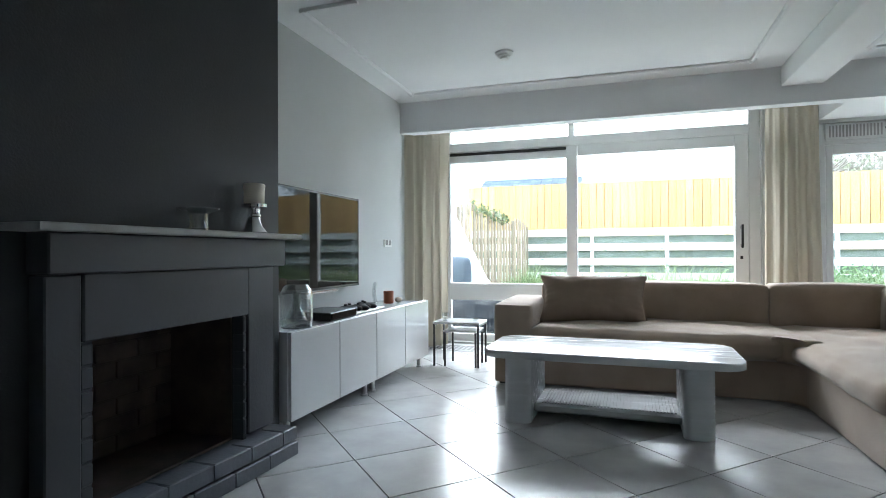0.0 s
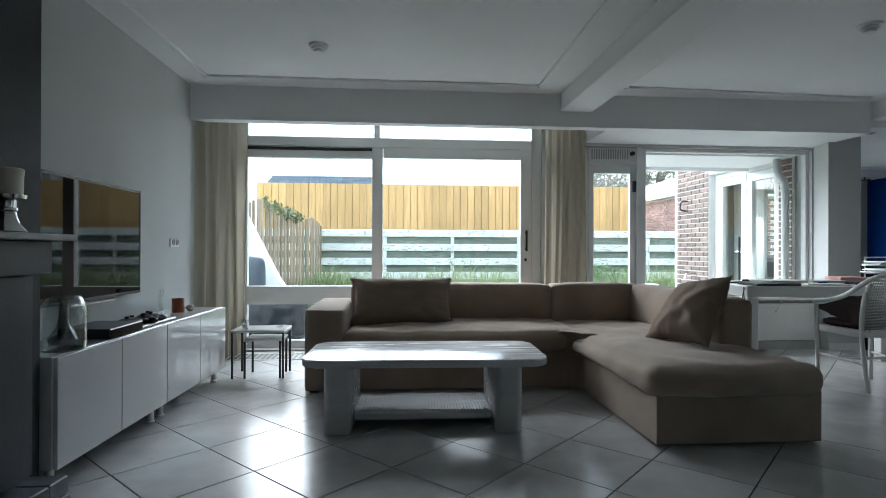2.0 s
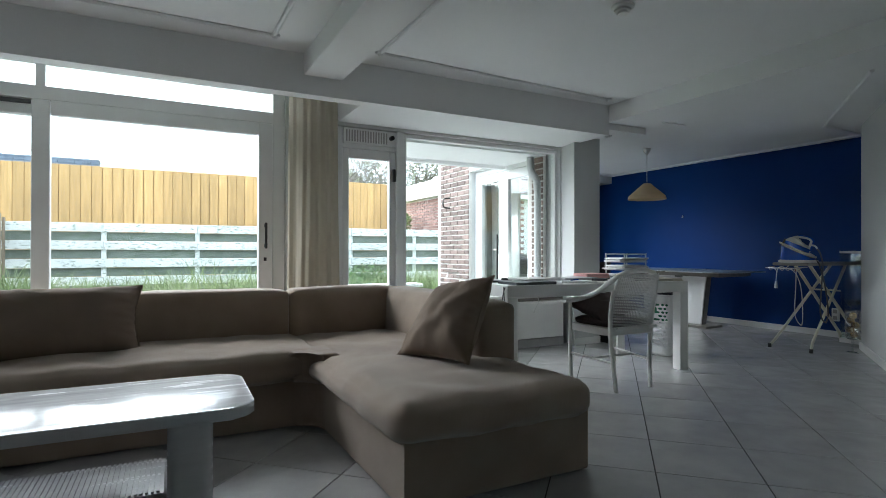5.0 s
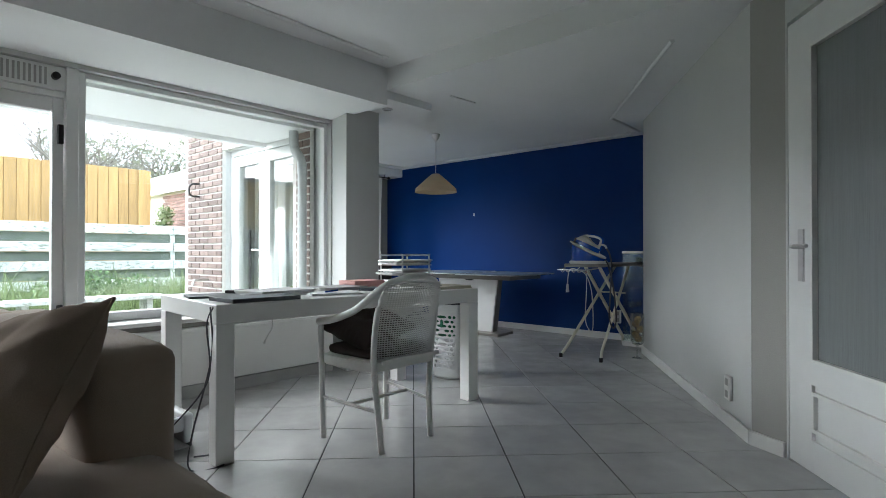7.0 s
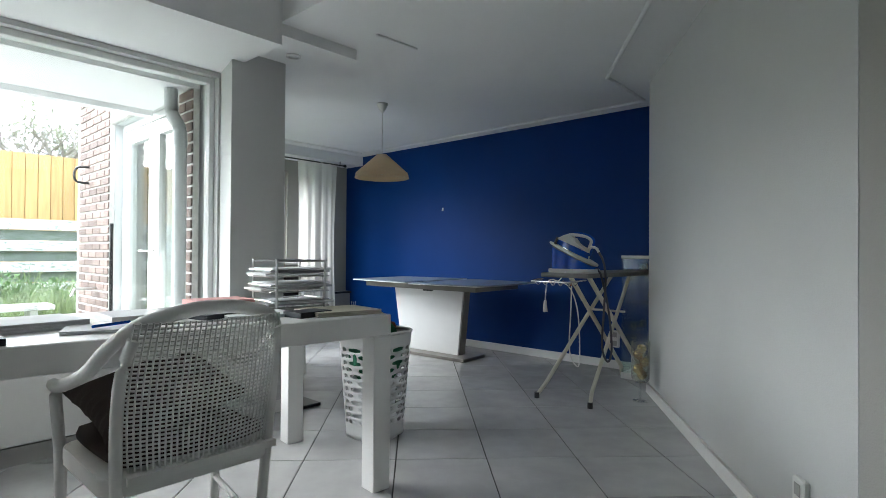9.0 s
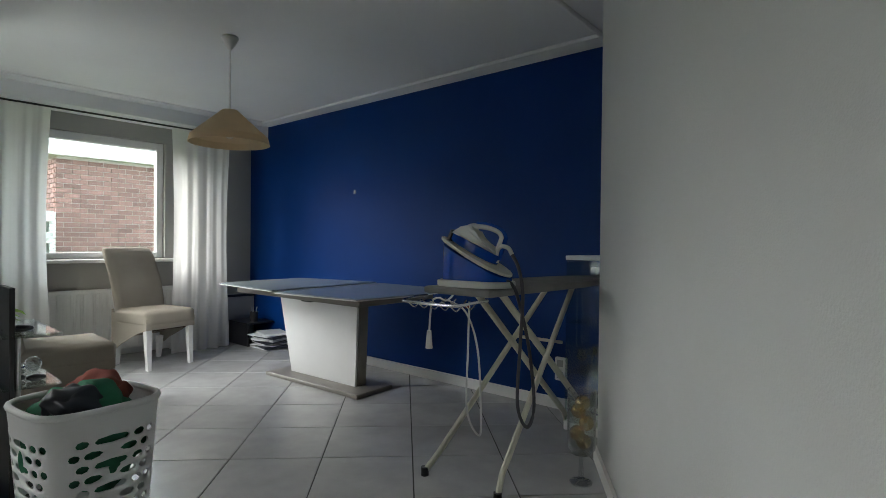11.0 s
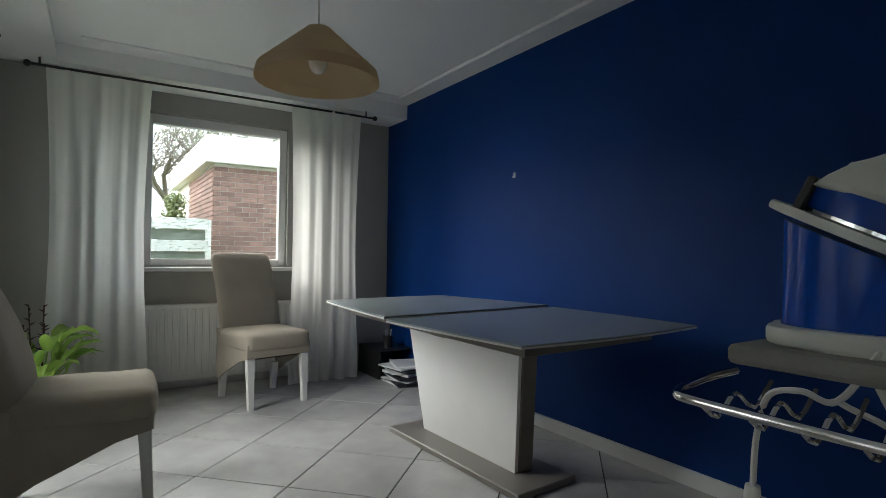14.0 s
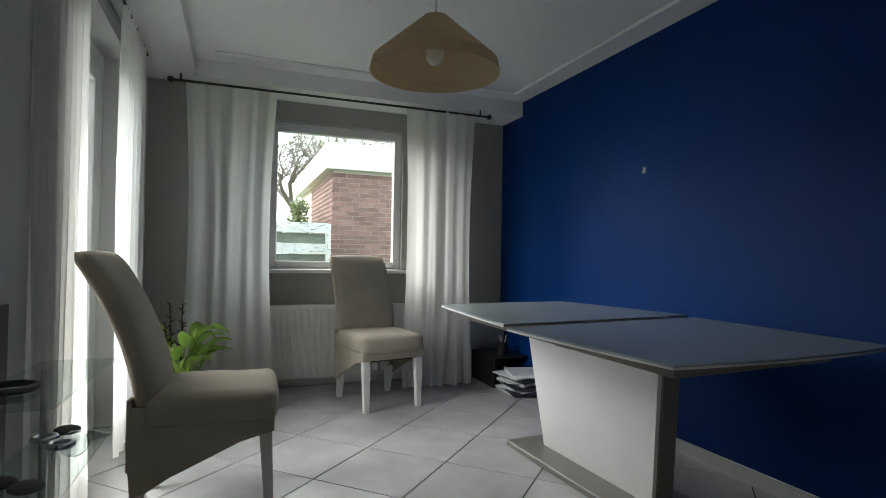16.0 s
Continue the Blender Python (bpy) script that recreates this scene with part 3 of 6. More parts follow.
d1 = thing("door_1", "narrow white glazed garden door beside the curtain", "door", (2.62, YF + 0.08, 0), kind="structure")
bars("frame", [(2.30, 2.36, y0, y1, 0, 2.14), (2.885, 2.955, y0 - 0.03, y1 + 0.02, 0, 2.14), (2.36, 2.885, y0, y1, 1.95, 1.99)], d1)
leaf = bars("leaf", [(2.365, 2.42, y0, y1 - 0.02, 0.02, 1.945), (2.82, 2.88, y0, y1 - 0.02, 0.02, 1.945), (2.42, 2.82, y0, y1 - 0.02, 1.86, 1.945), (2.42, 2.82, y0, y1 - 0.02, 0.02, 0.35)], d1)
part("hinge", B((2.845, 2.875, y0 - 0.03, y0, 1.66, 1.78), (2.845, 2.875, y0 - 0.03, y0, 0.55, 0.67), bevel=0.004), M_BLACK, leaf, "dark metal fittings", world=True)
pane(2.42, 2.82, y1 - 0.045, y1 - 0.04, 0.35, 1.86, d1)
vent = part("vent_grille", B((2.36, 2.885, y0 - 0.02, y1, 1.99, 2.135), bevel=0.004), M_FRAME, d1, "slotted grey ventilation grille", world=True)
for i in range(16):
    part("slat", B((2.385 + i * 0.026, 2.397 + i * 0.026, y0 - 0.026, y0 - 0.018, 2.01, 2.115)), M_GREYSILL, vent, world=True)
part("knob", tube([(2.83, y0 - 0.015, 2.07), (2.83, y0 - 0.055, 2.07)], 0.022, 14), M_BLACKPL, vent, "black round knob", world=True)

w2 = thing("window_2", "large white-framed picture window looking at the brick extension", "window", (3.87, YF + 0.08, 0.54), kind="structure")
bars("frame", [(2.96, 3.0, y0 + 0.004, y1, 0.54, 2.14), (4.825, 4.86, y0, y1, 0.54, 2.14), (3.0, 4.825, y0, y1, 2.10, 2.14), (3.0, 4.825, y0, y1, 0.54, 0.60)], w2)
bars("sill", [(2.96, 4.79, YF - 0.17, y0, 0.51, 0.538)], w2, M_TRIM)
pane(3.0, 4.825, y1 - 0.03, y1 - 0.024, 0.60, 2.10, w2)

g0, g1 = 4.90, 4.97
d2 = thing("door_2", "white glazed double garden doors in the brick extension", "door", (4.93, 7.1, 0), kind="structure")
bars("frame", [(g0, g1, 6.40, 6.46, 0, 2.12), (g0, g1, 7.74, 7.80, 0, 2.12), (g0, g1, 6.46, 7.74, 2.06, 2.12)], d2)
for a, b in ((6.465, 7.095), (7.105, 7.735)):
    lf = bars("leaf", [(g0 + 0.005, g1 - 0.005, a, a + 0.10, 0.02, 2.055), (g0 + 0.005, g1 - 0.005, b - 0.10, b, 0.02, 2.055), (g0 + 0.005, g1 - 0.005, a + 0.10, b - 0.10, 1.94, 2.055), (g0 + 0.005, g1 - 0.005, a + 0.10, b - 0.10, 0.02, 0.30)], d2)
    pn = part("pane", B((g0 + 0.03, g0 + 0.036, a + 0.10, b - 0.10, 0.30, 1.94)), M_GLASS, lf, world=True)
    pn.visible_shadow = False
    part("handle", tube([(g0 - 0.0, (a + 0.05 if a > 7 else b - 0.05), 1.02), (g0 - 0.045, (a + 0.05 if a > 7 else b - 0.05), 1.02), (g0 - 0.045, (a + 0.15 if a > 7 else b - 0.15), 1.02)], 0.009), M_METAL, lf, "metal lever handle", world=True)

r0, r1 = YR + 0.05, YR + 0.12
w3 = thing("window_3", "white-framed rear window over a radiator", "window", (6.45, YR + 0.08, 0.92), kind="structure")
bars("frame", [(5.93, 5.99, r0, r1, 0.90, 2.03), (6.92, 6.98, r0, r1, 0.90, 2.03), (5.99, 6.92, r0, r1, 1.96, 2.03), (5.99, 6.92, r0, r1, 0.90, 0.955)], w3)
bars("sill", [(5.84, 7.06, YR - 0.13, r0, 0.865, 0.895)], w3, M_TRIM)
pane(5.99, 6.92, r1 - 0.03, r1 - 0.024, 0.955, 1.96, w3)

# hallway door with a patterned pane
d3 = thing("door_3", "closed white panel door with a patterned glass pane", "door", (*dw(0.46, -0.05), 0), kind="structure")
lf = part("leaf", dbox(0.025, 0.20, -0.045, 0.0, 0.01, 2.08), M_FRAME, d3, world=True)
bm = dbox(0.78, 0.905, -0.045, 0.0, 0.01, 2.08)
dbox(0.20, 0.78, -0.045, 0.0, 1.93, 2.08, bm)
dbox(0.20, 0.78, -0.045, 0.0, 0.40, 0.50, bm)
dbox(0.20, 0.78, -0.045, 0.0, 0.01, 0.15, bm)
dbox(0.20, 0.78, -0.04, -0.015, 0.15, 0.40, bm)
part("rails", bm, M_FRAME, d3, world=True)
part("pane", dbox(0.20, 0.78, -0.028, -0.020, 0.50, 1.93), M_FROST, d3, "dim grey patterned glass pane", world=True)
bm = bmesh.new()
for s0, s1, z0, z1 in ((0.20, 0.215, 0.50, 1.93), (0.765, 0.78, 0.50, 1.93), (0.20, 0.78, 0.50, 0.515), (0.20, 0.78, 1.915, 1.93), (0.205, 0.22, 0.19, 0.37), (0.205, 0.78, 0.355, 0.37), (0.205, 0.78, 0.19, 0.205)):
    dbox(s0, s1, -0.02, 0.004, z0, z1, bm)
part("moulding", bm, M_TRIM, d3, world=True)
part("handle_plate", dbox(0.112, 0.152, 0.0, 0.008, 0.86, 1.10), M_METAL, d3, "brushed steel handle plate", world=True)
hp = [(*dw(0.132, 0.0), 1.02), (*dw(0.132, 0.05), 1.02), (*dw(0.167, 0.055), 1.022), (*dw(0.252, 0.05), 1.022)]
part("handle", tube(hp, 0.009), M_METAL, d3, "brushed steel lever", world=True)

# ---- outside ----
solid("ground", B((-60, 60, 6.12, 90, -0.10, -0.05), (-60, XW - 0.25, -20, 6.12, -0.10, -0.05), (8.2, 60, -20, 6.12, -0.10, -0.05), (-1.73, 8.2, -20, -1.85, -0.10, -0.05)), M_GROUND, "overgrown garden soil and grass", "ground")
solid("terrace", B((-1.6, 4.84, 6.12, 8.6, -0.06, -0.02)), M_PAVE, "grey paved terrace behind the house", "pavement")
solid("eave", B((2.6, 4.84, 6.12, 7.0, 2.10, 2.26), (2.6, 4.84, 6.95, 7.05, 2.06, 2.34)), M_FASC, "white boarded roof overhang above the picture window", "eave")
pipe = thing("drainpipe", "grey plastic drainpipe on the brick wall", "drainpipe", (4.72, 6.13, 0))
part("pipe", tube([(4.72, 6.13, -0.04), (4.72, 6.13, 1.72)], 0.04, 12), M_PIPE, pipe, world=True, smooth=50)
part("bend", tube(smooth_path([(4.72, 6.13, 1.70), (4.72, 6.15, 1.82), (4.70, 6.22, 1.93), (4.70, 6.24, 2.09)]), 0.043, 12), M_PIPE, pipe, world=True, smooth=50)
bracket = thing("wall_bracket", "curved dark metal bracket on the brick wall", "bracket", (4.71, 8.35, 1.7))
part("arm", tube(smooth_path([(4.795, 8.36, 1.80), (4.70, 8.36, 1.79), (4.67, 8.36, 1.73), (4.69, 8.36, 1.66), (4.795, 8.36, 1.65)]), 0.011), M_BLACK, bracket, world=True)
tap = thing("garden_tap", "small metal garden tap on the brick wall", "tap", (4.7, 8.1, 0.62))
part("body", tube([(4.795, 8.1, 0.68), (4.62, 8.1, 0.68), (4.60, 8.1, 0.62)], 0.014), M_METAL, tap, world=True)
hose = thing("parasol_pole", "thin dark pole standing on the terrace", "pole", (4.45, 6.55, -0.02))
part("pole", tube([(4.45, 6.55, -0.02), (4.45, 6.55, 1.2)], 0.012), M_BLACK, hose, world=True)

fence = thing("plank_fence", "tall yellow wooden plank fence behind the garden", "fence", (1.5, 14.0, -0.05))
part("rail", B((-3.2, 6.3, 14.03, 14.07, 2.3, 2.4), (-3.2, 6.3, 14.03, 14.07, 0.6, 0.7), (-3.18, 6.29, 14.022, 14.03, 0, 2.68)), M_WOODY, fence, world=True)
plank = B((-0.086, 0.086, -0.012, 0.012, 0, 2.74), bevel=0.004)
pm = part("plank", plank, M_WOODY, fence)
pm.location = (-3.1 - 1.5, 0, 0)
for i in range(1, 52):
    q = pm.copy()
    scene.collection.objects.link(q)
    q.location = (-3.1 + i * 0.181 - 1.5, 0.004 * (i % 3), 0.002 * math.sin(i * 2.1))
    ROOT[q] = ROOT[fence]

fence2 = thing("board_fence", "weathered white horizontal board fence with mossy, shade-darkened back boards", "fence", (2.8, 12.8, -0.05))
FENCE_X = [-3.117 + i * 1.56 for i in range(7)] + [7.06]
for i, x in enumerate(FENCE_X):
    part("post", B((x - 0.04, x + 0.04, 12.775, 12.86, -0.05, 1.49), bevel=0.006), M_SLAT, fence2, world=True)
    if i == 7:
        break
    x1 = FENCE_X[i + 1]
    for k in range(5):
        part("board", B((x + 0.004, x1 - 0.004, 12.74, 12.766, k * 0.325 + 0.04, k * 0.325 + 0.20), bevel=0.004), M_SLAT, fence2, world=True)
    # recessed boards, coloured dark to read as shaded gaps
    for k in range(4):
        part("board", B((x + 0.042, x1 - 0.042, 12.81, 12.835, k * 0.325 + 0.205, k * 0.325 + 0.36), bevel=0.004), M_SLATM, fence2, "mossy back board with the gap's shade in its colour", world=True)

fence3 = thing("picket_fence", "weathered brown picket fence with a wavy top", "fence", (-1.8, 10.6, -0.05))
for i in range(24):
    t = i / 23
    x, y = -2.05 + 0.62 * t, 8.9 + 3.8 * t
    top = 1.74 - 0.22 * t + 0.17 * abs(math.sin(t * 9.2)) + 0.015 * math.sin(i * 5.3)
    part("picket", prism([(x - 0.014, y - 0.066), (x + 0.014, y - 0.062), (x + 0.014 + 0.006 * math.sin(i * 2.7), y + 0.062), (x - 0.014, y + 0.066)], -0.05, top, bevel=0.012, seg=2), M_PICKET, fence3, world=True)
part("rail", tube([(-2.08, 8.9, 1.2), (-1.46, 12.7, 1.2)], 0.03, 6), M_PICKET, fence3, world=True)
part("rail", tube([(-2.08, 8.9, 0.4), (-1.46, 12.7, 0.4)], 0.03, 6), M_PICKET, fence3, world=True)

bm = bmesh.new()
vs = [bm.verts.new(p) for p in ((-2.6, 8.3, -0.05), (-1.28, 8.3, -0.05), (-1.28, 8.3, 0.42), (-1.42, 8.3, 0.62), (-1.98, 8.3, 1.72), (-2.6, 8.3, 2.5))]
f = bm.faces.new(vs)
r = bmesh.ops.extrude_face_region(bm, geom=[f])
bmesh.ops.translate(bm, verts=[v for v in r["geom"] if isinstance(v, bmesh.types.BMVert)], vec=(0, 0.22, 0))
solid("sloping_garden_wall", bm, M_WHITEWALL, "white rendered garden wall with a sloping top", "wall", kind="")

roof = thing("neighbour_house", "low neighbouring house with a grey tiled roof", "house", (-2, 20, 0))
part("wall", B((-4.3, -0.9, 20.2, 24, -0.05, 3.24)), M_BRICKI, roof, world=True)
bm = bmesh.new()
for r_ in range(5):
    B((-4.5, -0.72, 20.02 + r_ * 0.30, 20.40 + r_ * 0.30, 3.22 + r_ * 0.13, 3.272 + r_ * 0.13), bm=bm)
    for c_ in range(18):
        x = -4.5 + c_ * 0.21
        B((x, x + 0.19, 20.0 + r_ * 0.30, 20.34 + r_ * 0.30, 3.27 + r_ * 0.13, 3.32 + r_ * 0.13), bm=bm)
part("roof", bm, M_ROOF, roof, world=True)

shed = thing("brick_shed", "flat-roofed red brick shed with a white fascia", "shed", (8.8, 15, 0))
part("core", B((7.17, 10.5, 13.02, 17.5, -0.05, 2.40)), M_MORTAR, shed, world=True)
part("fascia", B((7.02, 10.65, 12.86, 17.7, 2.38, 2.80), bevel=0.01), M_FASC, shed, "white boarded roof edge", world=True)
bm = bmesh.new()
for r_ in range(31):
    z = -0.04 + r_ * 0.077
    off = 0.11 * (r_ % 2)
    for c_ in range(11):
        x = 7.155 + c_ * 0.222 - off
        B((max(7.15, x), x + 0.21, 13.005, 13.06, z, z + 0.065), bm=bm)
    for c_ in range(12):
        y = 13.01 + c_ * 0.222 - off
        B((7.15, 7.2, max(13.062, y), y + 0.21, z, z + 0.065), bm=bm)
tagged(part("bricks", bm, M_BRICKI, shed, world=True), kind="stuff")


def blades(name, label, region, count, h0, h1, material, seed, lean=0.5, w=0.008):
    """A drift of long leaning blades."""
    rnd = random.Random(seed)
    verts, faces = [], []
    for _ in range(count):
        x, y = rnd.uniform(region[0], region[1]), rnd.uniform(region[2], region[3])
        h = rnd.uniform(h0, h1) * (0.35 + 1.0 * (0.5 + 0.8 * noise.noise(Vector((x * 1.3, y * 1.3, seed)))))
        a = rnd.uniform(0, 6.283)
        dx, dy = math.cos(a), math.sin(a)
        ln = rnd.uniform(0.1, lean) * h
        k = len(verts)
        for t, ww in ((0, 1.0), (0.55, 0.9), (0.85, 0.55)):
            px, py, pz = x + dx * ln * t * t, y + dy * ln * t * t, -0.06 + h * t
            verts += [(px - dy * w * ww, py + dx * w * ww, pz), (px + dy * w * ww, py - dx * w * ww, pz)]
        verts.append((x + dx * ln, y + dy * ln, -0.06 + h * 0.96))
        faces += [(k, k + 1, k + 3, k + 2), (k + 2, k + 3, k + 5, k + 4), (k + 4, k + 5, k + 6)]
    me = bpy.data.meshes.new(name)
    me.from_pydata(verts, [], faces)
    me.materials.append(material)
    return tagged(new(name, me), label, "grass", kind="stuff")


blades("long_grass", "tall unmown grass and weeds before the fence", (-1.5, 7.0, 10.2, 12.7), 12000, 0.2, 0.78, M_GRASS, 3, 1.3, 0.006)
blades("lawn_grass", "unmown garden grass", (-1.6, 7.0, 8.6, 10.4), 5000, 0.12, 0.4, M_GRASS, 5)


def leaf_cloud(verts, faces, c, r, count, size, rnd, squash=0.8):
    for _ in range(count):
        d = Vector((rnd.gauss(0, 1), rnd.gauss(0, 1), rnd.gauss(0, 1)))
        d = d.normalized() * r * rnd.random() ** 0.45
        p = Vector(c) + Vector((d.x, d.y, d.z * squash))
        u = Vector((rnd.gauss(0, 1), rnd.gauss(0, 1), rnd.gauss(0, 1))).normalized()
        v = u.orthogonal().normalized()
        s = size * rnd.uniform(0.6, 1.3)
        k = len(verts)
        verts += [tuple(p - u * s), tuple(p + v * s * 0.45), tuple(p + u * s), tuple(p - v * s * 0.45)]
        faces.append((k, k + 1, k + 2, k + 3))


def bush(name, label, clumps, material, seed, size=0.05, cat="bush"):
    rnd = random.Random(seed)
    verts, faces = [], []
    for c, r, n in clumps:
        leaf_cloud(verts, faces, c, r, n, size, rnd)
    me = bpy.data.meshes.new(name)
    me.from_pydata(verts, [], faces)
    me.materials.append(material)
    ob = tagged(new(name, me), label, cat)
    ROOT[ob] = Matrix.Identity(4)
    return ob


bush("shrub", "low green shrub before the board fence", [((4.1 + 0.3 * i, 11.8 + 0.2 * (i % 2), 0.25 + 0.1 * (i % 3)), 0.38, 420) for i in range(5)], M_LEAF, 4, 0.04)
bush("climber", "green climbing plant over the picket fence", [((-1.90 + 0.085 * i, 9.75 + 0.42 * i, 1.80 - 0.05 * i), 0.19 - 0.05 * (i % 2), 75) for i in range(4)], M_VINE, 8, 0.045)


def tree(name, label, at, h, seed, leaves=0, leaf_mat=None, spread=1.0, levels=4):
    """A tapered trunk with forking limbs, and leaves in clumps where it bears any."""
    rnd = random.Random(seed)
    t = thing(name, label, "tree", at)
    bm = bmesh.new()
    tips = []

    def limb(p, d, length, r, lv):
        pts = [p]
        for i in range(4):
            d = (d + Vector((rnd.gauss(0, 0.16), rnd.gauss(0, 0.16), rnd.gauss(0.05, 0.08)))).normalized()
            pts.append(pts[-1] + d * length / 4)
        tube(pts, r, 6 if lv > 2 else 4, bm, r * 0.6)
        if lv == 0:
            tips.append(pts[-1])
            return
        for k in range(4 if lv < levels else 5):
            q = pts[rnd.choice((2, 3, 4))]
            nd = (d + Vector((rnd.gauss(0, 0.75), rnd.gauss(0, 0.75), rnd.gauss(0.15, 0.4))) * spread).normalized()
            limb(q, nd, length * rnd.uniform(0.5, 0.78), r * 0.5, lv - 1)

    limb(Vector((0, 0, -0.05)), Vector((0, 0, 1)), h * 0.38, h * 0.022, levels)
    part("trunk", bm, M_BARK, t)
    if leaves:
        verts, faces = [], []
        for p in tips:
            leaf_cloud(verts, faces, p, h * 0.07, leaves, h * 0.012, rnd)
        me = bpy.data.meshes.new("crown")
        me.from_pydata(verts, [], faces)
        me.materials.append(leaf_mat)
        c = new("crown", me)
        c.parent = t
    return t


tree("bare_tree", "bare winter tree behind the shed", (8.2, 24, 0), 7.5, 11)
tree("leafy_tree", "green leafy tree beyond the fences", (12.5, 26, 0), 8.5, 5, 9, M_LEAFG)
tree("leafy_tree", "green leafy tree beyond the fences", (9.8, 30, 0), 9.0, 9, 8, M_LEAFG)
tree("bare_tree", "bare winter tree behind the shed", (10.5, 27, 0), 7.0, 21)
bush("evergreen_shrub", "bright evergreen shrub behind the board fence", [((6.62 + 0.03 * i, 14.6, 0.2 + 0.28 * i), 0.36 - 0.025 * i, 240) for i in range(7)], M_GRASS, 12, 0.05)

bench = thing("garden_bench", "weathered white wooden bench on the grass", "bench", (3.9, 9.3, -0.05))
part("seat", B((3.1, 4.7, 9.1, 9.45, 0.42, 0.47), bevel=0.006), M_SLAT, bench, world=True)
for x in (3.25, 4.5):
    part("leg", B((x, x + 0.07, 9.15, 9.4, -0.05, 0.42), bevel=0.005), M_SLAT, bench, world=True)
cover = thing("covered_barbecue", "dark blue covered barbecue on the terrace", "barbecue", (-1.15, 6.7, -0.02))
part("cover", cushion(-1.55, -0.75, 6.45, 7.0, -0.02, 0.52, 0.05, 0.12, 14, 0.04, 3), M_COVER, cover, smooth=60, world=True)
lounger = thing("garden_chair", "navy plastic garden chair outside the window", "chair", (-1.75, 7.9, -0.02))
part("back", cushion(-1.98, -1.52, 7.9, 8.02, 0.35, 0.92, 0.02, 0.05, 8, 0.003), M_BLUEPL, lounger, smooth=60, world=True)
part("seat", cushion(-1.98, -1.52, 7.4, 7.95, 0.33, 0.42, 0.01, 0.04, 8, 0.003), M_BLUEPL, lounger, smooth=60, world=True)
for x in (-1.95, -1.58):
    for y in (7.45, 7.95):
        part("leg", C(x, y, -0.02, 0.36, 0.018), M_BLUEPL, lounger, world=True)


# ---- living room ----
# chimney breast with the fireplace
CX = -1.12


def chimney_shell():
    """A breast of one piece, open at the fireplace."""
    o = [(0.6, 0), (1.53, 0), (1.53, 0.71), (2.28, 0.71), (2.28, 0), (2.635, 0), (2.635, LIV), (0.6, LIV)]
    q = bmesh.new()
    f_ = q.faces.new([q.verts.new((XW, y, z)) for y, z in o])
    r_ = bmesh.ops.extrude_face_region(q, geom=[f_])
    bmesh.ops.translate(q, verts=[v for v in r_["geom"] if isinstance(v, bmesh.types.BMVert)], vec=(CX - XW, 0, 0))
    return q


solid("wall_chimney", chimney_shell(), M_CHIM, "charcoal painted chimney breast", "wall")
fire = thing("fireplace", "charcoal painted open brick fireplace with a stone mantel", "fireplace", (-1.05, 1.95, 0))
box_ = part("firebox", B((XW + 0.004, XW + 0.012, 1.535, 2.275, 0.0, 0.70)), M_SOOT, fire, "sooty brick firebox", world=True)
part("cheek", B((XW + 0.012, CX, 1.535, 1.545, 0.137, 0.70)), M_SOOT, box_, world=True)
part("cheek", B((XW + 0.012, CX, 2.265, 2.275, 0.137, 0.70)), M_SOOT, box_, world=True)
part("hearth_bed", B((XW + 0.012, CX, 1.545, 2.265, 0.137, 0.150)), M_SOOT, box_, "ash-grey firebox floor", world=True)
for r_ in range(7):
    for c_ in range(4):
        ya = 1.55 + c_ * 0.21 - 0.1 * (r_ % 2)
        part("brick", B((XW + 0.012, XW + 0.022, max(1.547, ya), min(2.263, ya + 0.2), 0.153 + r_ * 0.078, 0.223 + r_ * 0.078), bevel=0.003), M_SOOT, box_, world=True)
part("header", B((CX, -1.02, 1.36, 2.55, 0.93, 1.06), bevel=0.006), M_SURR, fire, world=True)
part("panel", B((CX, -1.045, 1.49, 2.30, 0.71, 0.93), bevel=0.006), M_SURR, fire, world=True)
for a, b in ((1.37, 1.488), (2.302, 2.445)):
    part("pilaster", B((CX, -1.05, a, b, 0.16, 0.928), bevel=0.005), M_SURR, fire, world=True)
part("pilaster", B((CX, -1.085, 2.447, 2.54, 0.141, 0.928), bevel=0.004), M_SURR, fire, world=True)
for a, b in ((1.492, 1.534), (2.279, 2.299)):
    part("jamb", B((CX, -1.064, a, b, 0.141, 0.708)), M_SURR, fire, world=True)
for i in range(7):
    part("brick", B((CX, -1.058, 1.49, 1.535, 0.165 + i * 0.078, 0.235 + i * 0.078), bevel=0.005), M_SURR, fire, world=True)
    part("brick", B((CX, -1.058, 2.278, 2.300, 0.165 + i * 0.078, 0.235 + i * 0.078), bevel=0.005), M_SURR, fire, world=True)
part("mantel", prism([(XW + 0.3, 1.29), (-0.955, 1.29), (-0.955, 2.60), (CX - 0.0, 2.66), (CX, 2.62)], 1.06, 1.085, bevel=0.006), M_STONE, fire, "pale stone mantel shelf", world=True)


def hearth_edge(y, back=0.0):
    """The hearth's gently curved front line."""
    return (-0.938 - 0.085 * ((2.53 - y) / 1.03) ** 1.3 - back, y)


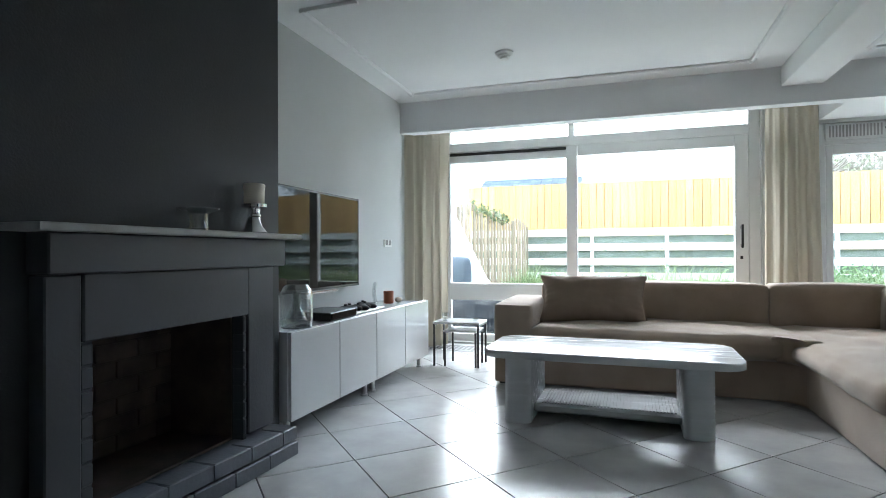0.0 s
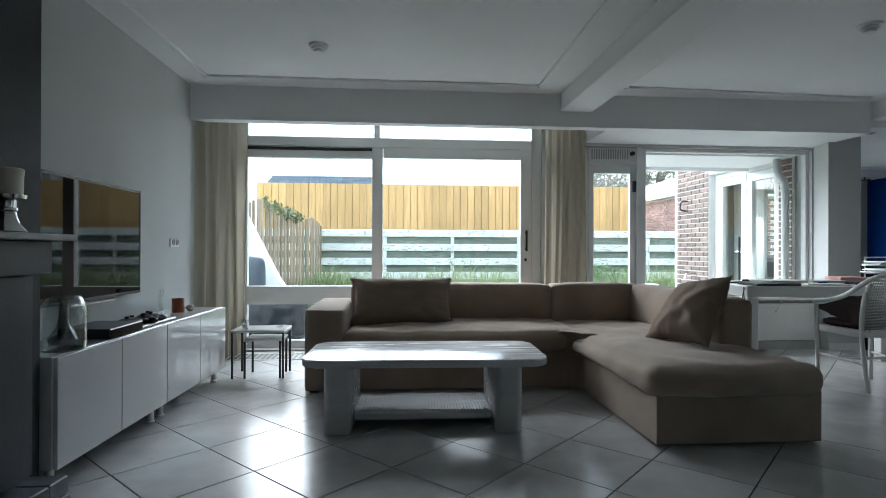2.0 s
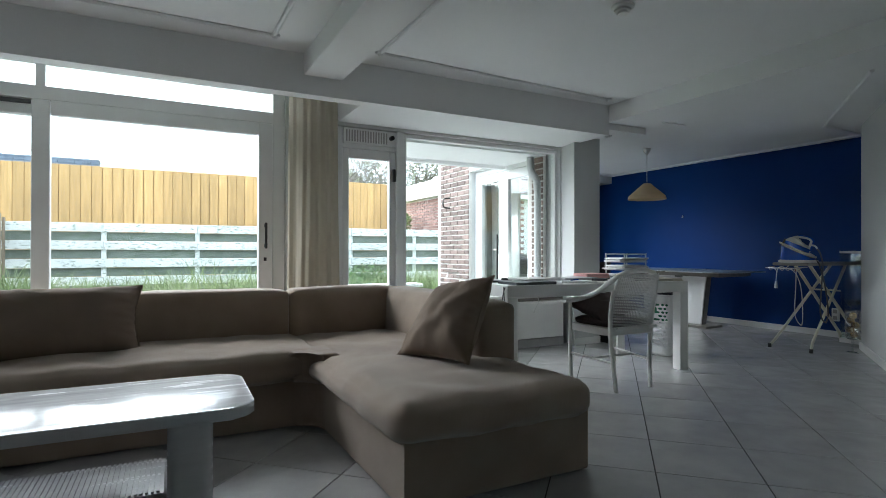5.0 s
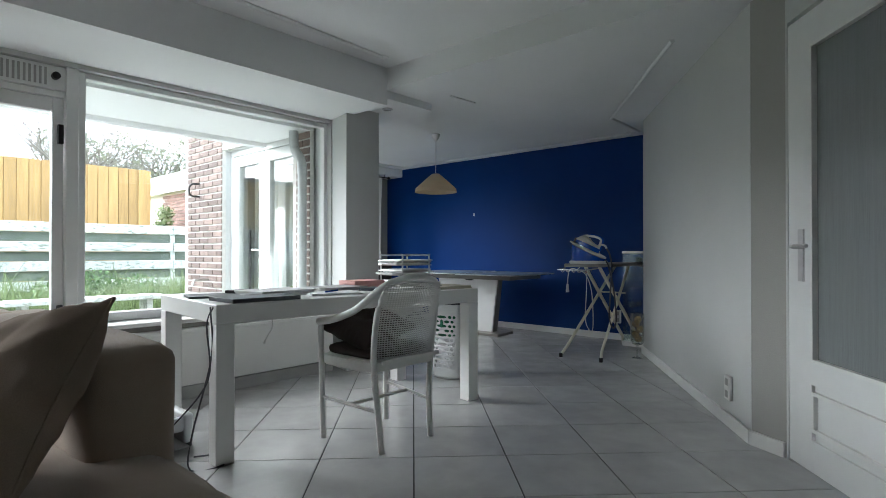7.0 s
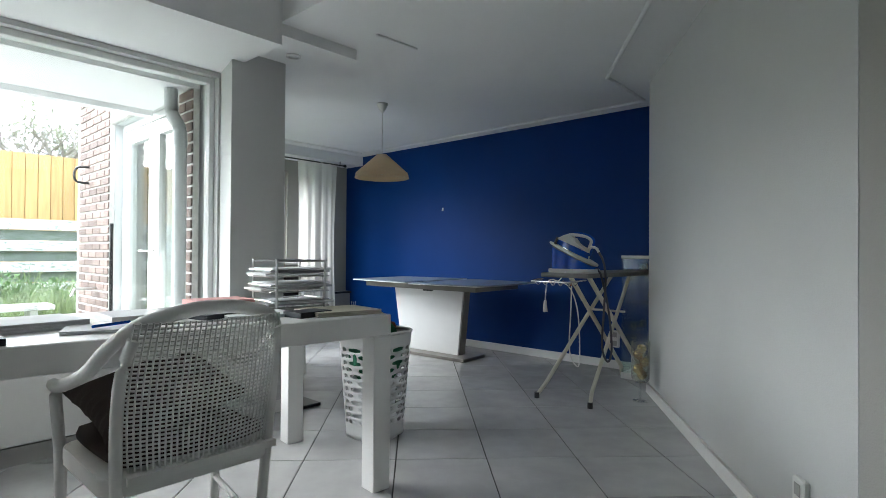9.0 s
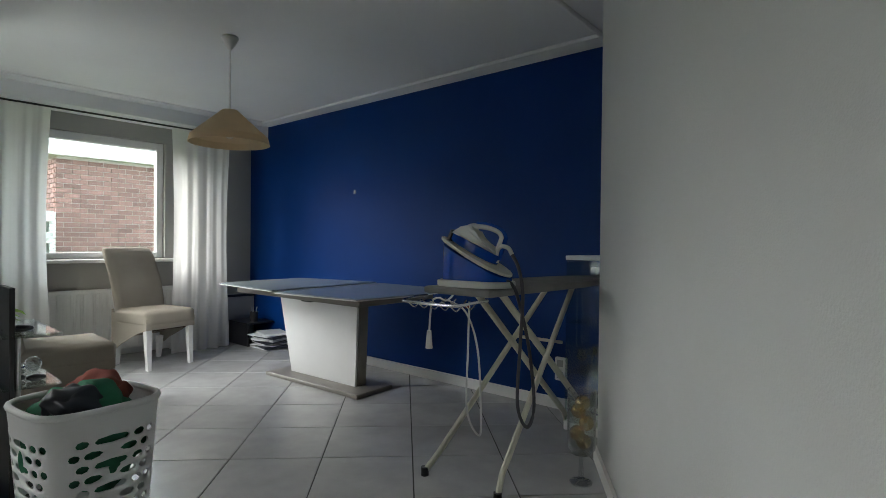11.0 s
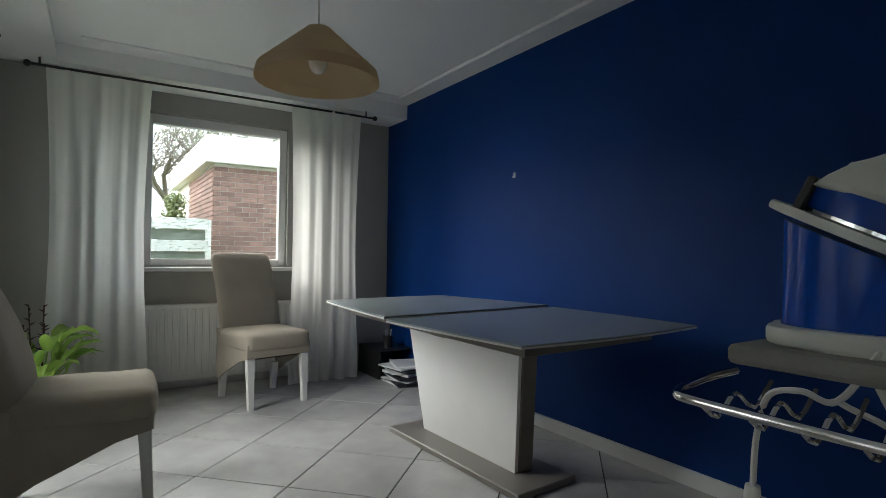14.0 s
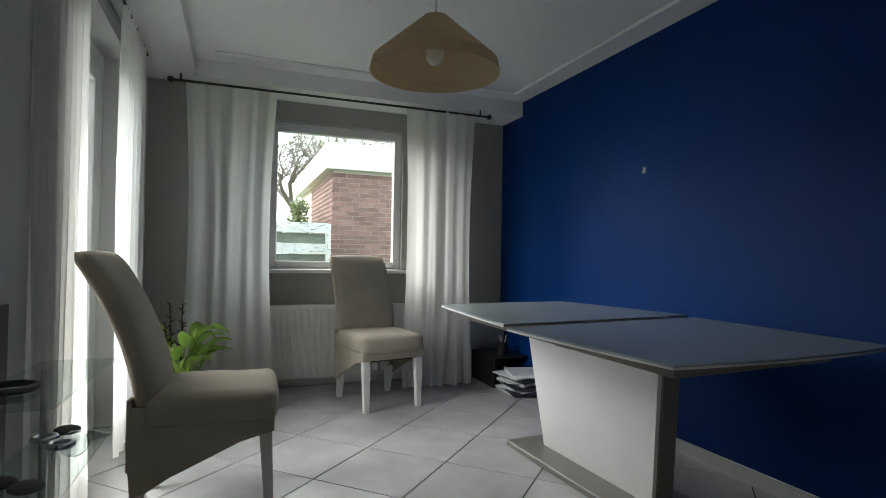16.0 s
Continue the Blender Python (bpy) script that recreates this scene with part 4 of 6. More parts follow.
for row, (z0, z1, o) in enumerate(((0.0, 0.068, 0.0), (0.073, 0.140, 0.008))):
    for i in range(6):
        ya = min(2.53, 2.53 - i * 0.213 + (0.105 if row else 0))
        yb = max(1.40, 2.53 - i * 0.213 - 0.206 + (0.105 if row else 0))
        k = 0.125 + 0.012 * ((i * 5 + row) % 3)
        part("hearth_brick", prism([hearth_edge(ya, o), hearth_edge(yb, o), hearth_edge(yb, k), hearth_edge(ya, k)], z0, z1, bevel=0.005, seg=1), M_HEARTH, fire, world=True)
part("hearth_slab", B((XW + 0.02, -1.055, 1.40, 2.53, 0.0, 0.136)), M_HEARTH, fire, world=True)

cs = thing("candlestick", "chrome candlestick with a thick ivory candle on the mantel", "candlestick", (-1.05, 2.345, 1.085))
part("stand", lathe([(0, 0), (0.058, 0), (0.060, 0.006), (0.052, 0.016), (0.040, 0.030), (0.030, 0.055), (0.026, 0.075), (0.031, 0.080), (0.031, 0.086), (0.026, 0.092), (0.028, 0.115), (0.056, 0.122), (0.058, 0.136), (0.05, 0.136), (0, 0.131)]), M_CHROME, cs, smooth=40)
part("candle", lathe([(0, 0.132), (0.046, 0.132), (0.047, 0.20), (0.050, 0.226), (0.044, 0.232), (0.040, 0.222), (0.006, 0.216), (0.003, 0.224), (0, 0.224)]), M_WAX, cs, "ivory wax pillar candle", smooth=40)
tl = thing("tealight_holder", "clear glass tealight holder with a flared rim", "candle holder", (-1.03, 1.97, 1.085))
part("bowl", lathe([(0, 0), (0.038, 0), (0.036, 0.055), (0.042, 0.068), (0.080, 0.082), (0.082, 0.088), (0.04, 0.076), (0.031, 0.066), (0.03, 0.01), (0, 0.008)]), M_GLASSV, tl, smooth=40)

tv = thing("television", "flat black wall-hung television reflecting the garden", "television", (-1.43, 3.55, 0.74))
part("body", B((-1.475, -1.415, 2.95, 4.115, 0.745, 1.415), bevel=0.008), M_BLACKPL, tv, world=True)
part("bezel", B((-1.415, -1.405, 2.94, 4.12, 0.735, 0.752), (-1.415, -1.405, 2.94, 4.12, 1.405, 1.42), (-1.415, -1.405, 2.94, 2.95, 0.752, 1.405), (-1.415, -1.405, 4.11, 4.12, 0.752, 1.405)), M_BLACKPL, tv, "thin black bezel", world=True)
part("screen", B((-1.415, -1.407, 2.95, 4.11, 0.752, 1.405)), M_SCREEN, tv, "glossy black screen", world=True)
part("foot_bar", B((-1.44, -1.38, 3.3, 3.75, 0.715, 0.73), bevel=0.004), M_CHROME, tv, world=True)


def media_cabinet(x, y):
    c = thing("media_cabinet", "low glossy white two-door cabinet on short metal feet", "cabinet", (x, y, 0), -1.5, group="low white cabinets along the wall")
    part("body", B((-0.17, 0.19, 0, 1.008, 0.10, 0.575), bevel=0.003), M_WHITE, c)
    for a in (0.003, 0.507):
        part("door", B((0.192, 0.212, a, a + 0.498, 0.102, 0.573), bevel=0.003, seg=2), M_WHITE, c)
    for lx in (-0.13, 0.14):
        for yy in (0.06, 0.95):
            part("leg", lathe([(0, 0), (0.026, 0), (0.026, 0.012), (0.019, 0.018), (0.019, 0.10), (0, 0.10)], 18), M_METAL, c, smooth=40)
            c.children[-1].location = (lx, yy, 0)
    return c


media_cabinet(-1.282, 2.675)
media_cabinet(-1.2555, 3.685)

vase = thing("glass_hurricane", "clear glass cylinder vase with an inner bottle on the cabinet", "vase", (-1.16, 2.86, 0.575))
part("outer", lathe([(0, 0), (0.085, 0), (0.092, 0.04), (0.092, 0.19), (0.07, 0.235), (0.062, 0.24), (0.066, 0.232), (0.088, 0.188), (0.088, 0.04), (0.08, 0.006), (0, 0.006)], 36), M_GLASSV, vase, smooth=40)
part("inner", lathe([(0, 0.012), (0.055, 0.014), (0.06, 0.05), (0.03, 0.10), (0.018, 0.15), (0.02, 0.21), (0.017, 0.21), (0.015, 0.15), (0.026, 0.10), (0.055, 0.05), (0, 0.02)], 28), M_GLASSV, vase, smooth=40)
box = thing("set_top_box", "black media player box on the cabinet", "media player", (-1.2, 3.28, 0.575))
part("case", B((-0.13, 0.12, -0.18, 0.16, 0.004, 0.055), bevel=0.005), M_BLACKPL, box)
part("front", B((0.12, 0.124, -0.17, 0.15, 0.012, 0.048)), M_SCREEN, box)
for i, y in enumerate((3.55, 3.68, 3.80)):
    gp = thing("game_controller", "black game controller lying on a tray", "controller", (-1.2 + 0.02 * (i % 2), y, 0.592), turn=20 * i, group="controllers on the cabinet")
    part("body", cushion(-0.05, 0.05, -0.07, 0.07, 0, 0.032, 0.008, 0.016, 6, 0.0), M_BLACKPL, gp, smooth=60)
    for s in (-1, 1):
        part("grip", ball(0.045, 0.058 * s, 0.014, 0.026, sx=1.3, sz=0.7), M_BLACKPL, gp, smooth=60)
        part("stick", C(-0.004, 0.03 * s, 0.03, 0.05, 0.011), M_BLACKPL, gp)
tray = thing("tray", "thin grey glass tray on the cabinet", "tray", (-1.2, 3.7, 0.575))
part("plate", B((-0.12, 0.10, -0.24, 0.24, 0.0, 0.015), bevel=0.004), M_SILVER, tray)
tw = thing("twisted_candle", "twisted clear glass stick on the cabinet", "ornament", (-1.27, 4.12, 0.575))
bm = bmesh.new()
for i in range(7):
    ball(0.006 * math.cos(i), 0.006 * math.sin(i), 0.012 + i * 0.026, 0.016, bm, u=10, v=8)
part("stem", bm, M_GLASSV, tw, smooth=60)
cup = thing("candle_glass", "terracotta coloured candle glass on the cabinet", "candle holder", (-1.24, 4.33, 0.575))
part("glass", lathe([(0, 0), (0.042, 0), (0.042, 0.10), (0.038, 0.10), (0.037, 0.01), (0, 0.01)]), M_TERRA, cup, smooth=40)
eg = thing("wax_ball", "small ivory wax ball on the cabinet", "candle", (-1.18, 4.40, 0.575))
part("wax", ball(0, 0, 0.024, 0.03, sz=0.8), M_WAX, eg, smooth=60)
swt = thing("wall_socket", "white double wall socket beside the television", "socket", (XW, 4.845, 1.08))
part("plate", B((XW, XW + 0.012, 4.765, 4.93, 1.045, 1.115), bevel=0.003), M_TRIM, swt, world=True)
part("insert", lathe([(0.0, 0.0), (0.02, 0.0), (0.024, 0.004), (0.024, 0.0)], 14), M_GREYSILL, swt).matrix_basis = pose(0.0125, -0.035, 0.005, 0, 90, 0)
part("insert", lathe([(0.0, 0.0), (0.02, 0.0), (0.024, 0.004), (0.024, 0.0)], 14), M_GREYSILL, swt).matrix_basis = pose(0.0125, 0.038, 0.005, 0, 90, 0)


def curtain(name, label, p0, p1, z0, z1, folds, depth, material, seed, gather=1.0, puddle=0.0):
    t = thing(name, label, "curtain", (p0[0], p0[1], z0))
    part("cloth", drape(p0, p1, z0, z1, folds, depth, seed=seed, gather=gather, puddle=puddle), material, t, smooth=80, world=True)
    return t


curtain("curtain", "long beige curtain hanging beside the sliding window", (-1.45, 5.22), (-1.13, 5.67), 0.03, 2.40, 5, 0.075, M_CURT, 1.0)
curtain("curtain", "long beige curtain gathered between window and garden door", (1.815, 5.66), (2.225, 5.66), 0.03, 2.40, 5, 0.055, M_CURT, 4.0, 1.12)
rail = thing("curtain_rail", "white curtain rail behind the fascia", "curtain rail", (0.4, 5.66, 2.40))
part("rail", B((-1.46, 2.29, 5.655, 5.675, 2.40, LIV)), M_TRIM, rail, world=True)

conv = thing("floor_convector", "floor convector with a dark slotted grille along the window", "floor grille", (0.2, 5.62, 0))
part("frame", B((-1.42, 1.8, 5.44, 5.455, 0.001, 0.006), (-1.42, 1.8, 5.735, 5.75, 0.001, 0.006)), M_METAL, conv, world=True)
for i in range(64):
    x = -1.40 + i * 0.05
    part("slat", B((x, x + 0.022, 5.455, 5.735, 0.001, 0.005)), M_BLACK, conv, world=True)

# corner sofa


def fillet(x, y, r, n=8):
    """A hollow rounded corner at (x, y), from the long seat's front round to the chaise."""
    return [(x - r + r * math.sin(math.pi / 2 * i / n), y - r + r * math.cos(math.pi / 2 * i / n)) for i in range(n + 1)]


sofa = thing("corner_sofa", "large brown fabric corner sofa with a chaise end", "sofa", (1.1, 4.2, 0))
part("base", prism([(-0.30, 4.24), *fillet(1.685, 4.24, 0.15), (1.685, 3.01), (2.595, 3.01), (2.595, 5.12), (-0.30, 5.12)], 0.014, 0.295, bevel=0.012, seg=2), M_SOFA, sofa, world=True)
part("armrest", cushion(-0.33, -0.04, 4.20, 5.15, 0.015, 0.605, 0.008, 0.03, 12, 0.003, 1), M_SOFA, sofa, smooth=60, world=True)
part("seat", cushion(-0.06, 1.72, 4.17, 4.97, 0.27, 0.44, 0.018, 0.06, 28, 0.011, 2), M_SOFA, sofa, smooth=60, world=True)
part("chaise_seat", cushion(1.635, 2.605, 2.955, 4.95, 0.26, 0.425, 0.026, 0.075, 30, 0.016, 3), M_SOFA, sofa, smooth=60, world=True)
part("corner_seat", prism([*fillet(1.66, 4.185, 0.16), (1.76, 4.025), (1.76, 4.35), (1.50, 4.35)], 0.28, 0.442, bevel=0.035, seg=4), M_SOFA, sofa, smooth=60, world=True)
part("backrest", cushion(-0.06, 1.66, 4.90, 5.15, 0.30, 0.735, 0.012, 0.04, 16, 0.005, 4), M_SOFA, sofa, smooth=60, world=True)
part("corner_backrest", cushion(1.665, 2.50, 4.90, 5.15, 0.30, 0.735, 0.012, 0.05, 16, 0.005, 5), M_SOFA, sofa, smooth=60, world=True)
part("side_backrest", cushion(2.37, 2.63, 3.60, 5.15, 0.06, 0.725, 0.012, 0.05, 16, 0.005, 6), M_SOFA, sofa, smooth=60, world=True)
for x, y in ((-0.26, 4.28), (1.6, 4.32), (1.75, 3.1), (2.5, 3.1), (2.5, 5.0), (-0.26, 5.05)):
    part("foot", B((x - 0.03, x + 0.03, y - 0.03, y + 0.03, 0, 0.04)), M_BLACK, sofa, world=True)

p1 = thing("scatter_cushion", "brown scatter cushion leaning on the sofa back", "cushion", (0.36, 4.72, 0.432), group="scatter cushions on the sofa")
part("cover", pillow(0.84, 0.45, 0.25, seed=1), M_PILLOW, p1, smooth=80).matrix_basis = pose(0.01, 0.0, 0.170, 58, 0, 2)
part("piping", pillow_seam(0.84, 0.45), M_PILLOW, p1, smooth=80).matrix_basis = pose(0.01, 0.0, 0.170, 58, 0, 2)
p2 = thing("scatter_cushion", "brown scatter cushion slumped against the sofa side", "cushion", (2.2, 3.65, 0.43), group="scatter cushions on the sofa")


def slumped(bm):
    """Bends a flat unit cushion onto one that stands on a corner and sags."""
    low, front, top, rear = Vector((2.0, 3.82, 0.445)), Vector((2.19, 3.39, 0.455)), Vector((2.43, 3.53, 0.875)), Vector((2.31, 3.92, 0.80))
    n_ = (front - low).cross(top - low).normalized()
    for v in bm.verts:
        u, w = v.co.x + 0.5, v.co.y + 0.5
        v.co = (low * (1 - u) + front * u) * (1 - w) + (rear * (1 - u) + top * u) * w + n_ * v.co.z
    return bm


part("cover", slumped(pillow(1.0, 1.0, 0.23, seed=5)), M_PILLOW, p2, smooth=80, world=True)
part("piping", slumped(pillow_seam(1.0, 1.0)), M_PILLOW, p2, smooth=80, world=True)

ct = thing("coffee_table", "low glossy white coffee table with slab legs and a ribbed shelf", "table", (0.51, 3.605, 0), -1.5)
part("tabletop", prism(rounded_rect(-0.70, 0.695, -0.31, 0.315, 0.09), 0.374, 0.418, bevel=0.014, seg=3), M_TABLE, ct, smooth=40)
for x in (-0.575, 0.390):
    part("leg", prism(rounded_rect(x, x + 0.155, -0.285, 0.285, 0.04), 0.0, 0.374), M_TABLE, ct, smooth=40)
shelf = part("shelf", B((-0.42, 0.39, -0.185, 0.22, 0.045, 0.096), bevel=0.012), M_TABLE, ct)
for i in range(40):
    x = -0.375 + i * 0.0187
    part("rib", B((x, x + 0.0105, -0.165, 0.20, 0.096, 0.103)), M_TABLE, shelf)


def side_table(name, x, y, w, d, h, at_label):
    t = thing(name, at_label, "side table", (x, y, 0), group="nest of side tables")
    part("top", B((-w / 2, w / 2, -d / 2, d / 2, h - 0.018, h), bevel=0.003), M_WHITE, t)
    for sx in (-1, 1):
        part("frame", B((sx * (w / 2 - 0.012) - 0.008, sx * (w / 2 - 0.012) + 0.008, -d / 2, d / 2, h - 0.034, h - 0.019)), M_BLACK, t)
        for sy in (-1, 1):
            part("leg", B((sx * (w / 2 - 0.012) - 0.008, sx * (w / 2 - 0.012) + 0.008, sy * (d / 2 - 0.012) - 0.008, sy * (d / 2 - 0.012) + 0.008, 0, h - 0.034)), M_BLACK, t)
    return t


side_table("side_table", -0.775, 4.85, 0.42, 0.30, 0.385, "small side table with white top and thin black legs")
side_table("side_table", -0.74, 4.84, 0.30, 0.26, 0.315, "smaller nested side table with thin black legs")
gl = thing("votive_glass", "clear votive glass on the side table", "candle holder", (-0.90, 4.80, 0.385))
part("glass", lathe([(0, 0), (0.026, 0), (0.028, 0.075), (0.025, 0.075), (0.023, 0.012), (0, 0.01)]), M_GLASSV, gl, smooth=40)
part("wax", C(0, 0, 0.012, 0.04, 0.021), M_WAX, gl)
ash = thing("glass_dish", "small clear glass dish on the side table", "dish", (-0.64, 4.87, 0.385))
part("dish", lathe([(0, 0), (0.03, 0), (0.04, 0.022), (0.036, 0.022), (0.027, 0.006), (0, 0.006)]), M_GLASSV, ash, smooth=40)

pn = thing("divider_panel", "dark blue painted upright panel beside the teal cabinet", "panel", (1.77, 1.1, 0))
part("panel", B((1.745, 1.79, 0.75, 1.455, 0, 2.05), bevel=0.004), mat("dark_teal_paint", (0.012, 0.03, 0.045), 0.5, var=0.08), pn, world=True)
tb = thing("teal_cabinet", "low teal mosaic cabinet with a mauve top", "cabinet", (2.2, 1.25, 0))
part("body", B((1.90, 2.50, 0.95, 1.52, 0.02, 0.70), bevel=0.004), M_TEAL, tb, world=True)
part("rim", B((1.89, 2.51, 0.94, 1.53, 0.70, 0.725), bevel=0.003), M_BLACK, tb, world=True)
part("top", B((1.885, 2.515, 0.935, 1.535, 0.725, 0.75), bevel=0.006), M_MAUVE, tb, "mauve grey top", world=True)

for x, y in ((-0.225, 4.16), (3.32, 3.50)):
    sd = thing("smoke_detector", "round white smoke detector on the ceiling", "smoke detector", (x, y, LIV), group="smoke detectors")
    part("base", lathe([(0, 0), (0.068, 0), (0.068, -0.012), (0.058, -0.016), (0, -0.016)], 28), M_TRIM, sd, smooth=40)
    part("cap", lathe([(0.036, -0.016), (0.036, -0.022), (0.050, -0.024), (0.047, -0.032), (0.028, -0.034), (0.028, -0.040), (0.036, -0.042), (0.030, -0.050), (0, -0.052)], 24), M_TRIM, sd, smooth=30)
sp = thing("ceiling_spot", "recessed round spotlight in the soffit", "spotlight", (5.11, 5.43, 2.235))
part("ring", lathe([(0.03, 0.0), (0.045, -0.001), (0.045, -0.010), (0.032, -0.012), (0.03, 0.0)], 24), M_METAL, sp, smooth=40)
part("lens", lathe([(0, -0.004), (0.03, -0.004)], 20), M_SILVER, sp)

# ---- study corner ----
DA = -5.6
desk = thing("desk", "white parsons-style desk with thick square legs", "desk", (3.96, 4.32, 0), DA)
part("tabletop", B((-0.85, 0.895, 0.0, 0.87, 0.66, 0.75), bevel=0.004), M_PLINTH, desk)
for x in (-0.85, 0.805):
    for y in (0.0, 0.78):
        part("leg", B((x + 0.001, x + 0.089, y + 0.001, y + 0.089, 0, 0.66), bevel=0.003), M_PLINTH, desk)


def ond(x, y, z=0.75):
    """A place on the desk: along it and back from its front edge."""
    p = ROOT[desk] @ Vector((x, y, z))
    return (p.x, p.y, p.z)


def paper_stack(name, x, y, w, d, h, turn, label, material=M_PAPER, cat="papers", n=3):
    t = thing(name, label, cat, ond(x, y), DA + turn)
    for i in range(n):
        part("sheet", B((-w / 2 + 0.006 * math.sin(i * 3), w / 2 + 0.006 * math.cos(i * 2), -d / 2, d / 2 + 0.005 * math.sin(i), h * i / n, h * (i + 0.92) / n), bevel=0.001), material, t)
    return t


paper_stack("folder", -0.60, 0.15, 0.36, 0.26, 0.022, 4, "dark closed folder lying on the desk", M_NAVYC, "folder", 1)
paper_stack("folder", -0.69, 0.50, 0.26, 0.22, 0.012, -10, "dark tablet-like folder on the desk", M_NAVYC, "folder", 1)
paper_stack("paper_stack", -0.36, 0.42, 0.36, 0.26, 0.03, 12, "loose stack of white papers on the desk")
paper_stack("paper_stack", -0.10, 0.22, 0.30, 0.20, 0.012, -14, "few loose papers with a pen on the desk")
paper_stack("laptop", 0.08, 0.52, 0.36, 0.25, 0.025, 6, "closed silver-grey laptop on the desk", M_SILVER, "laptop", 1)
paper_stack("calculator", 0.26, 0.34, 0.15, 0.10, 0.02, 20, "dark calculator on the desk", M_NAVYC, "calculator", 1)
paper_stack("calculator", -0.52, 0.56, 0.13, 0.09, 0.03, 35, "dark phone handset on the desk", M_BLACKPL, "phone", 1)
paper_stack("paper_stack", 0.42, 0.30, 0.26, 0.20, 0.014, -8, "white letters on the desk")
paper_stack("calculator", 0.58, 0.16, 0.16, 0.11, 0.025, 12, "dark calculator lying on letters", M_NAVYC, "calculator", 1)
paper_stack("paper_stack", 0.74, 0.18, 0.30, 0.24, 0.02, -4, "beige envelopes on the desk", mat("manila", (0.55, 0.52, 0.42), 0.9, var=0.05), "papers")
paper_stack("notebooks", 0.40, 0.66, 0.26, 0.19, 0.05, 3, "pink notebooks stacked on the desk", M_PINK, "notebooks", 2)
pen = thing("pen", "blue pen lying on papers", "pen", ond(-0.12, 0.2, 0.765), DA + 30)
part("barrel", tube([(-0.07, 0, 0.005), (0.07, 0, 0.005)], 0.005), M_IRONB, pen)

tr = thing("letter_tray", "three-tier wire letter tray filled with papers", "letter tray", ond(0.675, 0.52), DA)
for z in (0.015, 0.085, 0.155):
    tier = part("tier", tube([(-0.145, -0.12, z), (0.145, -0.12, z), (0.145, 0.12, z), (-0.145, 0.12, z), (-0.145, -0.12, z)], 0.004, 6), M_METAL, tr)
    part("rim", tube([(-0.145, -0.12, z + 0.03), (0.145, -0.12, z + 0.03), (0.145, 0.12, z + 0.03), (-0.145, 0.12, z + 0.03), (-0.145, -0.12, z + 0.03)], 0.003, 6), M_METAL, tier)
    for i in range(7):
        part("wire", tube([(-0.145 + i * 0.048, -0.12, z), (-0.145 + i * 0.048, 0.12, z)], 0.0025, 5), M_METAL, tier)
for y in (-0.125, 0.125):
    part("post", tube(smooth_path([(-0.12, y, 0.0), (-0.12, y, 0.21), (-0.105, y, 0.225), (0.105, y, 0.225), (0.12, y, 0.21), (0.12, y, 0.0)], 4), 0.006), M_METAL, tr)
for i, z in enumerate((0.02, 0.032, 0.09, 0.103, 0.116, 0.16, 0.172, 0.184)):
    pp = thing("paper_pile", "papers lying in the letter tray", "papers", ond(0.675 + 0.03 * math.sin(i * 2.2), 0.52 + 0.02 * math.cos(i * 3), 0.75 + z), DA + 6 * math.sin(i * 5), group="papers in the tray")
    part("sheet", B((-0.14, 0.15, -0.11, 0.11, 0, 0.010), bevel=0.002), M_PAPER if i % 3 else M_SILVER, pp)

# desk chair: painted frame, woven back
dc = thing("desk_chair", "white painted armchair with woven cane back and dark seat cushion", "chair", (3.92, 4.18, 0))


def leg_curve(pts, r=0.016):
    return tube(smooth_path(pts, 4), r, 8)


for s in (-1, 1):
    part("back_leg", leg_curve([(s * 0.175, -0.21, 0), (s * 0.185, -0.19, 0.22), (s * 0.205, -0.185, 0.44), (s * 0.21, -0.215, 0.68), (s * 0.19, -0.255, 0.80)]), M_CANE, dc, smooth=60)
    part("front_leg", leg_curve([(s * 0.225, 0.20, 0), (s * 0.23, 0.205, 0.25), (s * 0.235, 0.205, 0.44), (s * 0.25, 0.19, 0.60), (s * 0.25, 0.16, 0.635)]), M_CANE, dc, smooth=60)
    part("arm", leg_curve([(s * 0.25, 0.21, 0.625), (s * 0.262, 0.08, 0.645), (s * 0.245, -0.08, 0.70), (s * 0.225, -0.19, 0.775), (s * 0.17, -0.25, 0.835), (s * 0.06, -0.275, 0.865), (0, -0.278, 0.868)], 0.019), M_CANE, dc, smooth=60)
    part("stretcher", tube([(s * 0.182, -0.19, 0.20), (s * 0.228, 0.20, 0.22)], 0.010), M_CANE, dc)
part("stretcher", tube([(-0.205, 0.0, 0.21), (0.205, 0.0, 0.21)], 0.010), M_CANE, dc)
part("seat_frame", prism(rounded_rect(-0.235, 0.235, -0.20, 0.225, 0.06), 0.40, 0.45, bevel=0.01), M_CANE, dc, smooth=40)
cane = part("cane_back", prism(rounded_rect(-0.20, 0.20, -0.252, -0.236, 0.005, 2), 0.445, 0.465), M_CANE, dc, "woven open cane back")
for i in range(34):
    z = 0.47 + i * 0.0111
    w_ = 0.195 + 0.012 * math.sin(math.pi * i / 34)
    yb = -0.19 - 0.075 * (i / 34) ** 1.4
    pts = [(-w_ + 2 * w_ * k / 10, yb - 0.05 * (1 - (2 * k / 10 - 1) ** 2), z) for k in range(11)]
    part("strand", tube(pts, 0.0030, 4), M_CANE, cane)
for k in range(31):
    a = -1 + 2 * k / 30
    pts = [(a * (0.195 + 0.012 * math.sin(math.pi * i / 8)), -0.192 - 0.075 * (i / 8) ** 1.4 - 0.05 * (1 - a * a), 0.46 + i * 0.0475) for i in range(9)]
    part("strand", tube(pts, 0.0028, 4), M_CANE, cane)
